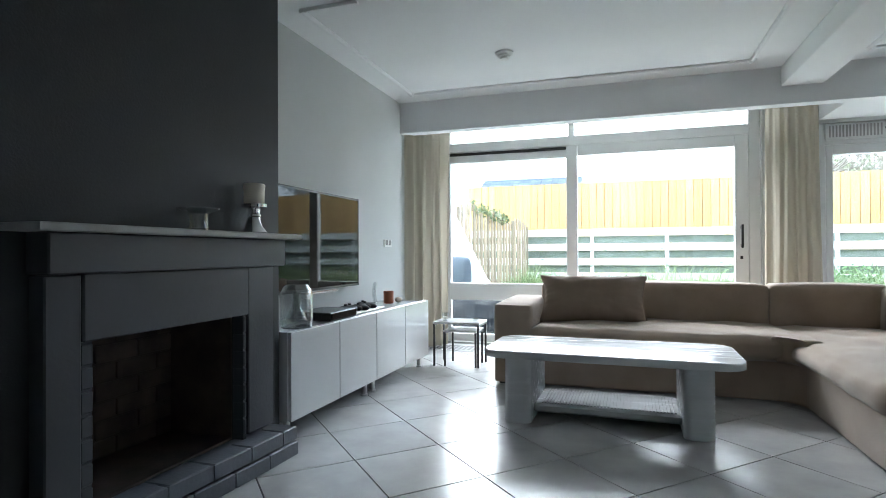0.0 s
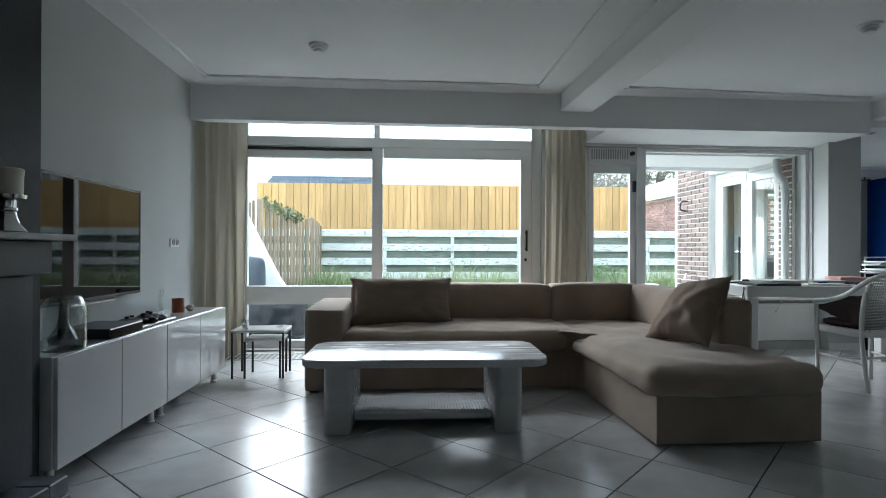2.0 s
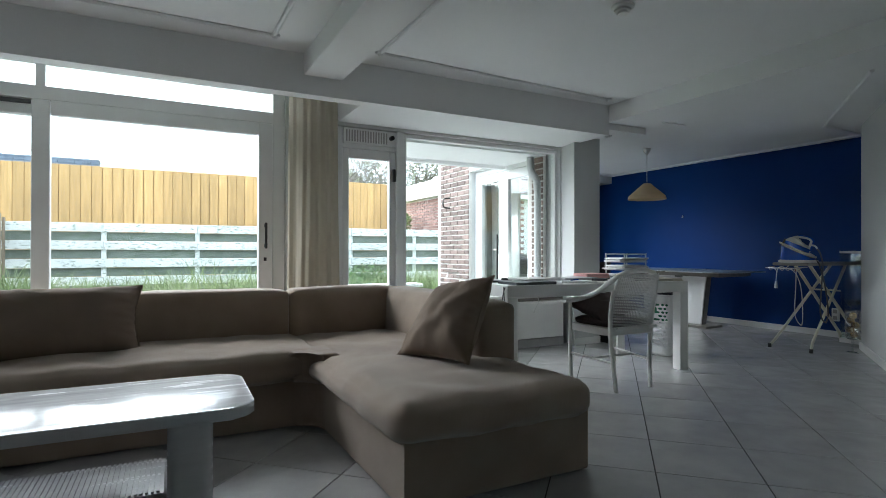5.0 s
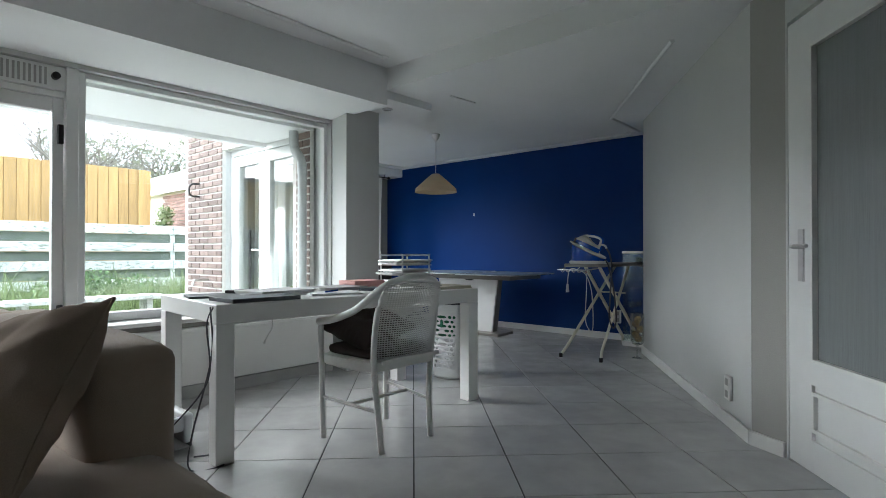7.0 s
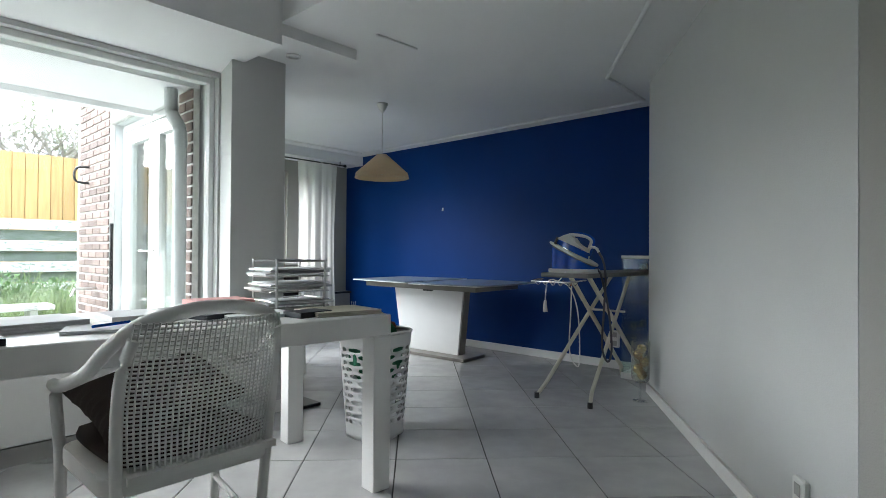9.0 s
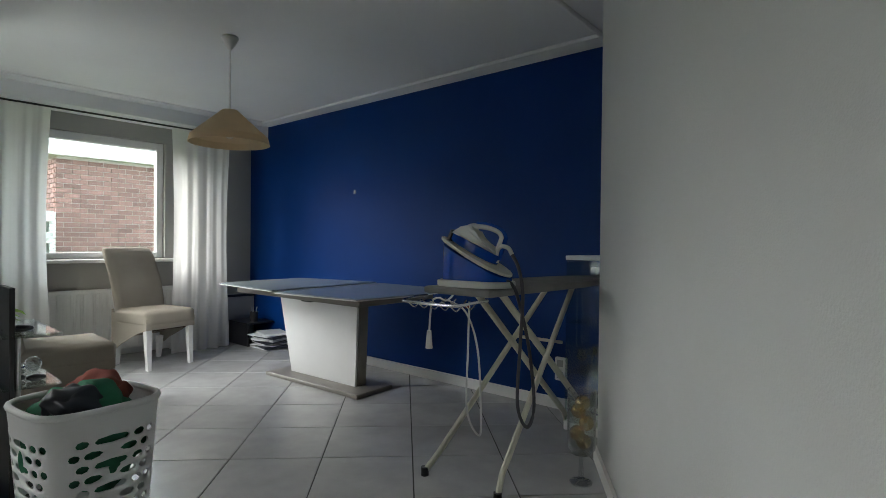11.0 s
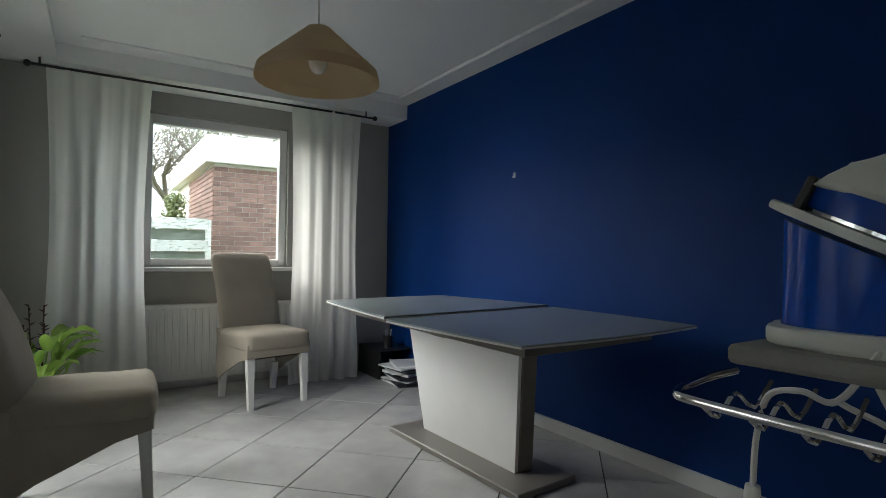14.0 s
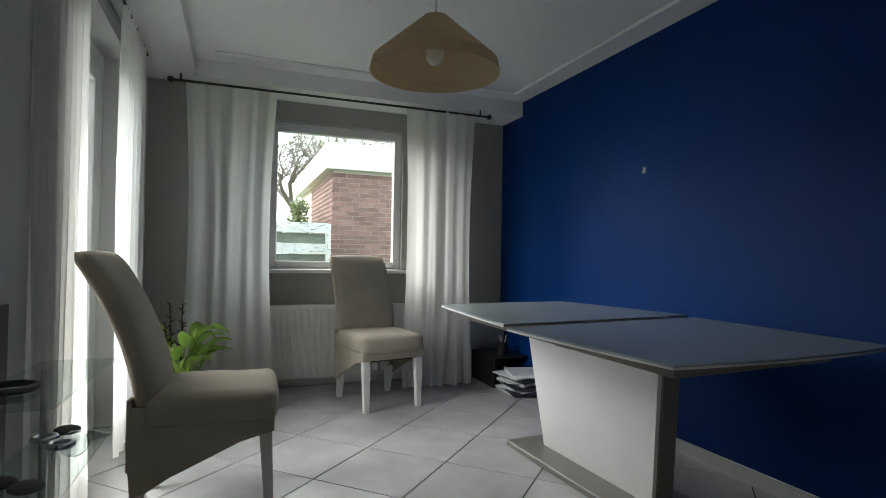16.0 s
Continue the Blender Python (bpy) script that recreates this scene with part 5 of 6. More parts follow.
part("seat_cushion", cushion(-0.20, 0.20, -0.17, 0.20, 0.45, 0.505, 0.012, 0.025, 10, 0.004), M_DBROWN, dc, "dark brown seat cushion", smooth=60)
bc = thing("back_cushion", "dark brown cushion lying on the desk chair", "cushion", (3.90, 4.22, 0.51))
part("cover", pillow(0.40, 0.36, 0.13, seed=3), M_DBROWN, bc, smooth=80).matrix_basis = pose(0.0, 0.02, 0.075, 14, -12, 0)

# laundry basket with a pierced wall
bk = thing("laundry_basket", "tall white pierced plastic laundry basket", "basket", (5.265, 4.815, 0), 8)
bm = bmesh.new()
NS, NR = 24, 16


def bpt(u, v):
    """A place on the basket's wall: u round it, v up it."""
    a = 2 * math.pi * u
    k = 0.135 + 0.040 * v
    c_, s_ = math.cos(a), math.sin(a)
    e = 0.55
    return Vector((math.copysign(abs(c_) ** e, c_) * k, math.copysign(abs(s_) ** e, s_) * k * 0.95, 0.01 + 0.57 * v))


for r_ in range(NR):
    for i in range(NS):
        sh = 0.5 * (r_ % 2)
        holed = 2 <= r_ <= 13 and (i % 6) not in (2, 3)
        n8 = [((i + sh + 0.5 + 0.5 * a) / NS, (r_ + 0.5 + 0.5 * b) / NR) for a, b in ((-1, -1), (0, -1), (1, -1), (1, 0), (1, 1), (0, 1), (-1, 1), (-1, 0))]
        outer = [bm.verts.new(bpt(*p)) for p in n8]
        if not holed:
            bm.faces.new(outer)
        else:
            inner = []
            for k_ in range(8):
                t = radians(-135 + 45 * k_)
                inner.append(bm.verts.new(bpt((i + sh + 0.5 + 0.40 * math.cos(t)) / NS, (r_ + 0.5 + 0.33 * math.sin(t)) / NR)))
            for k_ in range(8):
                bm.faces.new((outer[k_], outer[(k_ + 1) % 8], inner[(k_ + 1) % 8], inner[k_]))
bmesh.ops.remove_doubles(bm, verts=bm.verts, dist=0.0005)
body = part("wall", bm, M_BASKET, bk, smooth=50)
sm = body.modifiers.new("thickness", "SOLIDIFY")
sm.thickness = 0.004
part("bottom", C(0, 0, 0.0, 0.012, 0.13), M_BASKET, bk)
part("rim", tube([bpt(i / 44, 1.0) for i in range(45)], 0.010), M_BASKET, bk, smooth=60)


def crumple(bm, amp, freq, seed=0.0):
    """Pushes a cloth's surface into small folds."""
    for v in bm.verts:
        v.co += noise.noise_vector(v.co * freq + Vector((seed, 0, 0))) * amp
    return bm


lau = thing("laundry", "green and red-brown laundry heaped in the basket", "laundry", (5.265, 4.815, 0.012))
part("cloth", crumple(cushion(-0.12, 0.12, -0.12, 0.12, 0.30, 0.580, 0.03, 0.08, 22, 0.03, 7), 0.026, 17), M_GREENC, lau, smooth=70)
part("cloth", cushion(-0.10, 0.10, -0.10, 0.10, 0.0, 0.33, 0.02, 0.06, 10, 0.02, 4), M_PAPER, lau, "white cloth", smooth=70)
part("cloth", crumple(cushion(-0.12, 0.02, -0.11, 0.03, 0.545, 0.605, 0.02, 0.03, 16, 0.02, 3), 0.022, 20, 8), M_NAVYC, lau, "dark cloth", smooth=70)
part("cloth", crumple(cushion(-0.02, 0.11, -0.06, 0.11, 0.545, 0.61, 0.02, 0.03, 16, 0.03, 9), 0.022, 20, 4), M_REDC, lau, "red-brown cloth", smooth=70)

# radiator under the picture window


def radiator(name, x0, x1, y, z0, z1, label, toward=-1):
    t = thing(name, label, "radiator", ((x0 + x1) / 2, y, 0))
    n = int((x1 - x0) / 0.05)
    part("panel", B((x0, x1, y - 0.02, y + 0.05, z0, z1), bevel=0.006), M_RADI, t, world=True)
    for i in range(n):
        x = x0 + 0.015 + i * (x1 - x0 - 0.03) / n
        part("rib", B((x, x + 0.03, y - 0.028, y - 0.019, z0 + 0.03, z1 - 0.03), bevel=0.004), M_RADI, t, world=True)
    part("pipe", tube([(x0 + 0.06, y + 0.02, 0), (x0 + 0.06, y + 0.02, z0)], 0.009), M_RADI, t, world=True)
    part("pipe", tube([(x1 - 0.06, y + 0.02, 0), (x1 - 0.06, y + 0.02, z0)], 0.009), M_RADI, t, world=True)
    return t


radiator("radiator", 5.88, 7.06, 8.40, 0.07, 0.625, "white ribbed panel radiator under the rear window")
cp = thing("radiator_cover", "white flat panel below the picture window", "panel", (3.85, 5.72, 0))
part("panel", B((2.98, 4.74, 5.70, 5.725, 0.09, 0.45), bevel=0.004), M_TRIM, cp, world=True)
for i in range(9):
    part("rib", B((3.0 + i * 0.05, 3.03 + i * 0.05, 5.69, 5.701, 0.12, 0.42), bevel=0.003), M_TRIM, cp, world=True)
part("plinth", B((2.98, 4.74, 5.70, 5.89, 0.0, 0.085)), M_GREYSILL, cp, world=True)
part("apron", B((2.96, 4.77, 5.745, 5.89, 0.477, 0.508)), M_TAUPE, cp, "dark brown sill edge", world=True)
part("top", B((2.96, 4.76, 5.68, 5.89, 0.45, 0.475), bevel=0.003), M_TRIM, cp, world=True)

pr = thing("printer", "silver and white inkjet printer on the floor", "printer", (2.995, 4.90, 0))
part("base", B((2.825, 3.168, 4.775, 5.045, 0.0, 0.022), bevel=0.004), M_BLACKPL, pr, world=True)
for x in (2.82, 3.125):
    part("side_panel", B((x, x + 0.048, 4.765, 5.05, 0.022, 0.172), bevel=0.014, seg=3), M_PRINT, pr, smooth=40, world=True)
part("front_panel", B((2.868, 3.125, 4.768, 4.80, 0.085, 0.158), bevel=0.008, seg=2), M_PRINT, pr, smooth=40, world=True)
part("back_panel", B((2.868, 3.125, 4.985, 5.047, 0.022, 0.170), bevel=0.010, seg=2), M_PRINT, pr, smooth=40, world=True)
part("paper_slot", B((2.868, 3.125, 4.80, 4.985, 0.10, 0.125)), M_BLACKPL, pr, "dark paper slot", world=True)
part("rail", B((2.868, 3.125, 4.85, 4.862, 0.125, 0.145), bevel=0.003), M_SILVER, pr, world=True)
part("tray", B((2.88, 3.115, 4.68, 4.90, 0.030, 0.040), bevel=0.003), M_SILVER, pr, "grey output tray", world=True)
bw = thing("bowl", "small dark brown bowl on the floor beside the sofa", "bowl", (2.86, 4.56, 0))
part("shell", lathe([(0, 0), (0.045, 0), (0.07, 0.03), (0.078, 0.06), (0.073, 0.06), (0.062, 0.03), (0.04, 0.008), (0, 0.008)], 28), M_POT, bw, smooth=50)
wc = thing("cable", "short white cable hanging below the desk", "cable", (3.42, 4.46, 0.6))
part("wire", tube(smooth_path([(3.43, 4.45, 0.66), (3.43, 4.45, 0.61), (3.40, 4.44, 0.575), (3.385, 4.44, 0.55)]), 0.003, 6), M_CABLEW, wc, world=True)
part("plug", tube([(3.385, 4.44, 0.55), (3.38, 4.44, 0.535)], 0.006, 8), M_CABLEW, wc, world=True)
cb = thing("cable", "thin dark cables hanging from the desk", "cable", (3.12, 4.5, 0))
part("wire", tube(smooth_path([(3.12, 4.44, 0.74), (3.07, 4.40, 0.66), (3.10, 4.45, 0.4), (3.02, 4.62, 0.18), (2.98, 4.72, 0.10)]), 0.004, 6), M_CABLE, cb, world=True)
part("wire", tube(smooth_path([(3.10, 4.43, 0.74), (3.12, 4.46, 0.5), (3.05, 4.5, 0.15), (3.02, 4.45, 0.006), (3.15, 4.40, 0.006), (3.22, 4.52, 0.006), (3.1, 4.6, 0.006)]), 0.004, 6), M_CABLE, cb, world=True)

# ---- dining room ----
lamp = thing("pendant_lamp", "cone-shaped cream pendant lamp over the dining table", "lamp", (6.345, 6.0, DIN))
part("rose", lathe([(0, 0), (0.045, 0), (0.05, -0.01), (0.03, -0.05), (0.012, -0.075), (0, -0.08)], 24), M_TRIM, lamp, smooth=40)
part("cord", tube([(0, 0, -0.07), (0, 0, -0.43)], 0.004, 6), M_TRIM, lamp)
part("shade", lathe([(0.045, -0.448), (0.05, -0.446), (0.222, -0.60), (0.232, -0.642), (0.228, -0.642), (0.218, -0.602), (0.046, -0.451)], 48), M_CREAM, lamp, smooth=30)
part("cap", C(0, 0, -0.451, -0.441, 0.048, 0.046, 32), M_CREAM, lamp)
part("bulb", ball(0, 0, -0.57, 0.036, sz=1.2), M_BULB, lamp, "unlit opal bulb", smooth=60)
part("socket", C(0, 0, -0.53, -0.44, 0.02), M_TRIM, lamp)

dt = thing("dining_table", "extendable dining table with grey glass top on one panel pedestal", "table", (7.08, 5.92, 0))


def boat_half(xa0, xa1, ya0, ya1, xb0, xb1, yb0, yb1, bow, n=10):
    """Half of a boat-shaped top: from its outer end (a) to the middle seam (b), the long sides bowed outwards."""
    left = [(xa0 + (xb0 - xa0) * i / n - bow * math.sin(math.pi / 2 * i / n), ya0 + (yb0 - ya0) * i / n) for i in range(n + 1)]
    right = [(xa1 + (xb1 - xa1) * i / n + bow * math.sin(math.pi / 2 * i / n), ya1 + (yb1 - ya1) * i / n) for i in range(n + 1)]
    end = [(xa1 + (xa0 - xa1) * i / n, ya1 + (ya0 - ya1) * i / n + math.copysign(0.03, ya0 - yb0) * math.sin(math.pi * i / n)) for i in range(1, n)]
    return left + right[::-1] + end


for ends, z in (((6.69, 7.615, 5.22, 5.265, 6.655, 7.61, 5.955, 6.075), 0.754), ((6.705, 7.50, 6.83, 6.92, 6.675, 7.63, 6.015, 6.135), 0.758)):
    leaf_ = part("tabletop", prism(boat_half(*ends, 0.03), z - 0.006, z, bevel=0.002, seg=1), M_TOPGREY, dt, world=True)
    d_ = -0.002 if ends[2] < ends[6] else 0.002
    part("edge_band", prism(boat_half(ends[0] - 0.002, ends[1] + 0.002, ends[2] + d_, ends[3] + d_, ends[4] - 0.002, ends[5] + 0.002, ends[6], ends[7], 0.03), z - 0.012, z - 0.0065), M_PLINTH, leaf_, "white edge under the glass", world=True)
part("seal", prism([(6.63, 5.958), (7.63, 6.079), (7.63, 6.132), (6.65, 6.012)], 0.742, 0.7465), M_BLACKPL, dt, "dark seal between the two halves of the top", world=True)
part("top_frame", prism([(6.80, 5.33), (7.50, 5.38), (7.46, 6.80), (6.80, 6.74)], 0.690, 0.7415, bevel=0.003, seg=1), M_TAUPE, dt, "taupe metal frame under the top", world=True)
for x, y in ((6.86, 5.90), (7.40, 5.97)):
    part("lever", prism([(x, y), (x + 0.05, y + 0.02), (x + 0.05, y + 0.10), (x, y + 0.10)], 0.672, 0.690), M_BLACKPL, dt, world=True)
bm = bmesh.new()
V = [bm.verts.new(p) for p in ((7.262, 5.915, 0.03), (7.232, 6.67, 0.03), (7.105, 6.65, 0.69), (7.125, 5.735, 0.69))]
f = bm.faces.new(V)
r = bmesh.ops.extrude_face_region(bm, geom=[f])
bmesh.ops.translate(bm, verts=[v for v in r["geom"] if isinstance(v, bmesh.types.BMVert)], vec=(0.018, 0, 0))
part("front_panel", bm, M_PLINTH, dt, "white pedestal panel", world=True)
bm = bmesh.new()
V = [bm.verts.new(p) for p in ((7.281, 5.905, 0.03), (7.251, 6.68, 0.03), (7.124, 6.66, 0.69), (7.144, 5.725, 0.69))]
f = bm.faces.new(V)
r = bmesh.ops.extrude_face_region(bm, geom=[f])
bmesh.ops.translate(bm, verts=[v for v in r["geom"] if isinstance(v, bmesh.types.BMVert)], vec=(0.075, 0, 0))
part("pedestal", bm, M_TAUPE, dt, world=True)
part("base_plate", prism([(7.125, 5.73), (7.485, 5.76), (7.44, 6.83), (7.08, 6.80)], 0.0, 0.03, bevel=0.005, seg=1), M_TAUPE, dt, world=True)


def dining_chair(at, turn, label):
    """A high-backed upholstered chair that faces +x."""
    c = thing("dining_chair", label, "chair", at, turn, group="dining chairs")
    part("seat", cushion(-0.22, 0.25, -0.225, 0.225, 0.36, 0.485, 0.012, 0.035, 14, 0.004, 2), M_CHAIRF, c, smooth=60)
    bm = cushion(-0.038, 0.038, -0.215, 0.215, 0.0, 0.58, 0.008, 0.03, 14, 0.003, 5)
    for v in bm.verts:
        z = v.co.z
        v.co.x += -0.20 - 0.10 * z - 0.50 * z * z
        v.co.z += 0.42
    part("backrest", bm, M_CHAIRF, c, smooth=60)
    prof = [(0.24, 0.40), (0.235, 0.33), (0.12, 0.30), (-0.02, 0.235), (-0.12, 0.19), (-0.20, 0.14), (-0.245, 0.13), (-0.255, 0.25), (-0.245, 0.45), (0.0, 0.45)]
    for s in (-0.223, 0.223):
        bm = bmesh.new()
        o = [bm.verts.new((x, s - math.copysign(0.012, s), z)) for x, z in prof]
        i_ = [bm.verts.new((x, s, z)) for x, z in prof]
        bm.faces.new(o)
        bm.faces.new(i_)
        for k in range(len(prof)):
            bm.faces.new((o[k], o[(k + 1) % len(prof)], i_[(k + 1) % len(prof)], i_[k]))
        part("skirt", bm, M_CHAIRF, c, smooth=30)
    part("front_skirt", B((0.225, 0.243, -0.222, 0.222, 0.33, 0.42), bevel=0.004), M_CHAIRF, c)
    part("back_skirt", B((-0.262, -0.245, -0.222, 0.222, 0.22, 0.48), bevel=0.004), M_CHAIRF, c)
    part("lining", B((-0.2, 0.2, -0.19, 0.19, 0.315, 0.37)), M_LINING, c, "dark underside lining")
    for x, y, k in ((0.21, -0.19, 1), (0.21, 0.19, 1), (-0.215, -0.19, -1), (-0.215, 0.19, -1)):
        bm = bmesh.new()
        h = 0.345 if k == 1 else 0.20
        for w_, z, dx in ((0.016, 0.0, 0.02 * k), (0.024, h, 0.0)):
            for sx, sy in ((-1, -1), (1, -1), (1, 1), (-1, 1)):
                bm.verts.new((x + dx + sx * w_, y + sy * w_, z))
        bm.verts.ensure_lookup_table()
        v = bm.verts
        for q in ((0, 1, 2, 3), (4, 5, 6, 7), (0, 1, 5, 4), (1, 2, 6, 5), (2, 3, 7, 6), (3, 0, 4, 7)):
            bm.faces.new([v[j] for j in q])
        part("leg", bm, M_TRIM, c)
    return c


dining_chair((5.62, 6.60, 0), -3, "high-backed taupe upholstered chair with white legs beside the table")
dining_chair((6.64, 7.87, 0), -79, "high-backed taupe upholstered chair with white legs at the radiator")

rod = thing("curtain_rod", "thin dark curtain rod with ball ends over the rear window", "curtain rod", (6.4, 8.1, 2.17))
part("rod", tube([(5.30, 8.12, 2.135), (7.56, 8.12, 2.135)], 0.008, 10), M_BLACK, rod, world=True)
for x in (5.28, 7.58):
    part("finial", ball(x, 8.12, 2.135, 0.02), M_BLACK, rod, smooth=60, world=True)
for x in (5.34, 7.5):
    part("bracket", tube([(x, 8.12, 2.135), (x, 8.12, 2.182)], 0.006), M_BLACK, rod, world=True)
curtain("white_curtain", "long white curtain hanging beside the rear window", (5.37, 8.12), (5.95, 8.13), 0.03, 2.15, 4.5, 0.034, M_SHEER, 2.0, 0.88)
curtain("white_curtain", "long white curtain trailing on the floor beside the rear window", (6.89, 8.13), (7.46, 8.12), 0.012, 2.15, 5, 0.040, M_SHEER, 7.0, 0.9, 0.05)
curtain("white_curtain", "long white curtain at the garden doors", (5.165, 5.98), (5.165, 6.62), 0.02, 2.205, 9, 0.032, M_SHEER, 3.0)
curtain("white_curtain", "long white curtain gathered beside the garden doors", (5.18, 7.12), (5.18, 7.78), 0.02, 2.205, 8, 0.04, M_SHEER, 9.0)
rod2 = thing("curtain_rod", "thin dark curtain rod over the garden doors", "curtain rod", (5.25, 6.8, 2.22))
part("rod", tube([(5.175, 5.95, 2.20), (5.175, 7.9, 2.20)], 0.008, 10), M_BLACK, rod2, world=True)

# plant
pl = thing("potted_plant", "bright green leafy houseplant in a dark pot", "plant", (5.40, 7.72, 0))
part("pot", lathe([(0, 0), (0.09, 0), (0.125, 0.24), (0.135, 0.25), (0.12, 0.25), (0.1, 0.22), (0, 0.22)], 24), M_POT, pl, smooth=40)
part("soil", C(0, 0, 0.215, 0.228, 0.105), M_SOIL, pl)
rnd = random.Random(6)
for i in range(24):
    a = i * 2.4 + rnd.uniform(-0.3, 0.3)
    out = rnd.uniform(0.05, 0.13)
    rise = rnd.uniform(0.08, 0.27)
    blade = rnd.uniform(0.17, 0.25)
    droop = rnd.uniform(1.5, 2.3)
    wide = rnd.uniform(0.034, 0.050)
    twist = rnd.uniform(-0.5, 0.5)
    across = Vector((-math.sin(a), math.cos(a), 0))
    along = Vector((math.cos(a), math.sin(a), 0))
    foot = along * 0.03 + Vector((0, 0, 0.22))
    neck = foot + along * out + Vector((0, 0, rise))
    bm = tube([foot, foot.lerp(neck, 0.5) - along * 0.012, neck], 0.0045, 6)
    prev = None
    c_ = neck.copy()
    for k in range(9):
        t = k / 8
        el = 1.15 - droop * t
        w_ = wide * math.sin(math.pi * (0.06 + 0.93 * t) ** 0.75) + 0.001
        up = -along * math.sin(el) + Vector((0, 0, math.cos(el)))
        side = across * math.cos(twist * t) + up * math.sin(twist * t)
        lift = up * (0.55 * w_ + 0.004 * math.sin(k * 2.1 + i))
        row = [bm.verts.new(c_ - side * w_ + lift), bm.verts.new(c_ - side * w_ * 0.5 + lift * 0.35), bm.verts.new(c_), bm.verts.new(c_ + side * w_ * 0.5 + lift * 0.35), bm.verts.new(c_ + side * w_ + lift)]
        if prev:
            for q in range(4):
                bm.faces.new((prev[q], prev[q + 1], row[q + 1], row[q]))
        prev = row
        c_ = c_ + (along * math.cos(el) + Vector((0, 0, math.sin(el)))) * (blade / 8)
    part("leaf", bm, M_PLANT, pl, smooth=80)
for i in range(4):
    x = 0.03 * math.cos(i * 2) - 0.02
    y = 0.04 * math.sin(i * 2)
    h = 0.60 + 0.10 * (i % 2)
    bm = tube([(x, y, 0.22), (x * 1.8, y * 1.6, h)], 0.0035, 5)
    for k in range(10):
        z = 0.46 + (h - 0.46) * k / 9
        t = (z - 0.22) / (h - 0.22)
        o = Vector((x * (1 + 0.8 * t), y * (1 + 0.6 * t), z))
        d = Vector((math.cos(k * 2.4 + i), math.sin(k * 2.4 + i), 0.5)) * (0.038 - 0.016 * k / 9)
        tube([o, o + d * 0.5, o + d], 0.006, 5, bm, r_end=0.001)
    part("dry_spike", bm, M_LINING, pl, "dried dark flower spike")

# glass side table with pebbles and dishes
gt = thing("glass_table", "two-tier glass side table with a black back panel", "side table", (5.28, 5.7, 0))
for z in (0.70, 0.50):
    part("tier", prism([(5.175, 5.475), (5.368, 5.475), (5.378, 6.0), (5.205, 6.0)], z - 0.010, z, bevel=0.002, seg=1), M_GLASST, gt, world=True)
part("foot", B((5.21, 5.40, 5.52, 5.80, 0.0, 0.02), bevel=0.003), M_BLACKPL, gt, world=True)
part("back_panel", B((5.20, 5.218, 5.49, 5.70, 0.02, 0.885), bevel=0.002), M_BLACKPL, gt, "black back panel", world=True)
for y in (5.52, 5.92):
    part("post", C(5.232, y, 0.0, 0.69, 0.010), M_METAL, gt, world=True)
for i, (x, y) in enumerate(((5.275, 5.96), (5.24, 5.60), (5.30, 5.56))):
    pb = thing("pebble", "smooth dark pebble lying on the glass shelf", "pebble", (x, y, 0.50), group="ornaments on the glass table")
    part("stone", ball(0, 0, 0.013, 0.026, sx=1.3, sz=0.5), M_STONES, pb, smooth=60)
for x, y in ((5.235, 5.915), (5.29, 5.845)):
    rg = thing("metal_ring", "silver ring ornament on the glass shelf", "ornament", (x, y, 0.50), group="ornaments on the glass table")
    part("ring", tube([(0.026 * math.cos(i * 0.4), 0.026 * math.sin(i * 0.4), 0.010) for i in range(17)], 0.008, 8), M_CHROME, rg, smooth=60)
dsh = thing("stone_dish", "dark ring-shaped dish on the glass table", "ornament", (5.25, 5.62, 0.70))
part("ring", tube([(0.045 * math.cos(i * 0.4), 0.045 * math.sin(i * 0.4), 0.009) for i in range(17)], 0.008, 8), M_STONES, dsh, smooth=60)

gb = thing("glass_ball", "clear cut glass ball on the glass shelf", "ornament", (5.335, 5.775, 0.50), group="ornaments on the glass table")
part("ball", ball(0, 0, 0.03, 0.032, u=10, v=7), M_GLASSV, gb)

# magazine boxes under the window corner
lb = thing("low_shelf", "dark low shelf with paper piles in the corner", "shelf", (7.73, 8.15, 0))
part("case", B((7.58, 7.60, 7.98, 8.38, 0.0, 0.22), (7.60, 7.86, 7.98, 8.38, 0.0, 0.012), (7.58, 7.88, 7.98, 8.38, 0.22, 0.235), bevel=0.002), M_BLACKPL, lb, world=True)
z = 0.001
for i in range(10):
    h = (0.012, 0.022, 0.008, 0.018)[i % 4]
    pp = thing("magazine", "papers and magazines piled on the floor", "magazines", (7.72 + 0.022 * math.sin(i * 3), 7.79 + 0.03 * math.cos(i * 2.3), z), 16 * math.sin(i * 4), group="magazine pile")
    part("page_block", B((-0.12, 0.12, -0.15, 0.15, 0, h), bevel=0.002), M_NAVYC if i % 3 == 1 else M_PAPER, pp)
    z += h + 0.0005
fr = thing("pen_cup", "dark mesh pen cup on the low shelf", "pen cup", (7.72, 8.1, 0.235))
part("cup", lathe([(0, 0), (0.04, 0), (0.042, 0.10), (0.039, 0.10), (0.037, 0.006), (0, 0.006)], 18), M_BLACK, fr, smooth=40)
for i in range(4):
    part("pencil", tube([(0.01 * math.cos(i * 2), 0.01 * math.sin(i * 2), 0.01), (0.03 * math.cos(i * 2), 0.03 * math.sin(i * 2), 0.15)], 0.004, 6), M_SILVER, fr)
ds = thing("drawer_unit", "grey low drawer unit behind the curtain", "cabinet", (7.7, 8.42, 0))
part("case", B((7.52, 7.885, 8.385, 8.49, 0.0, 0.50), bevel=0.004), M_GREYSILL, ds, world=True)
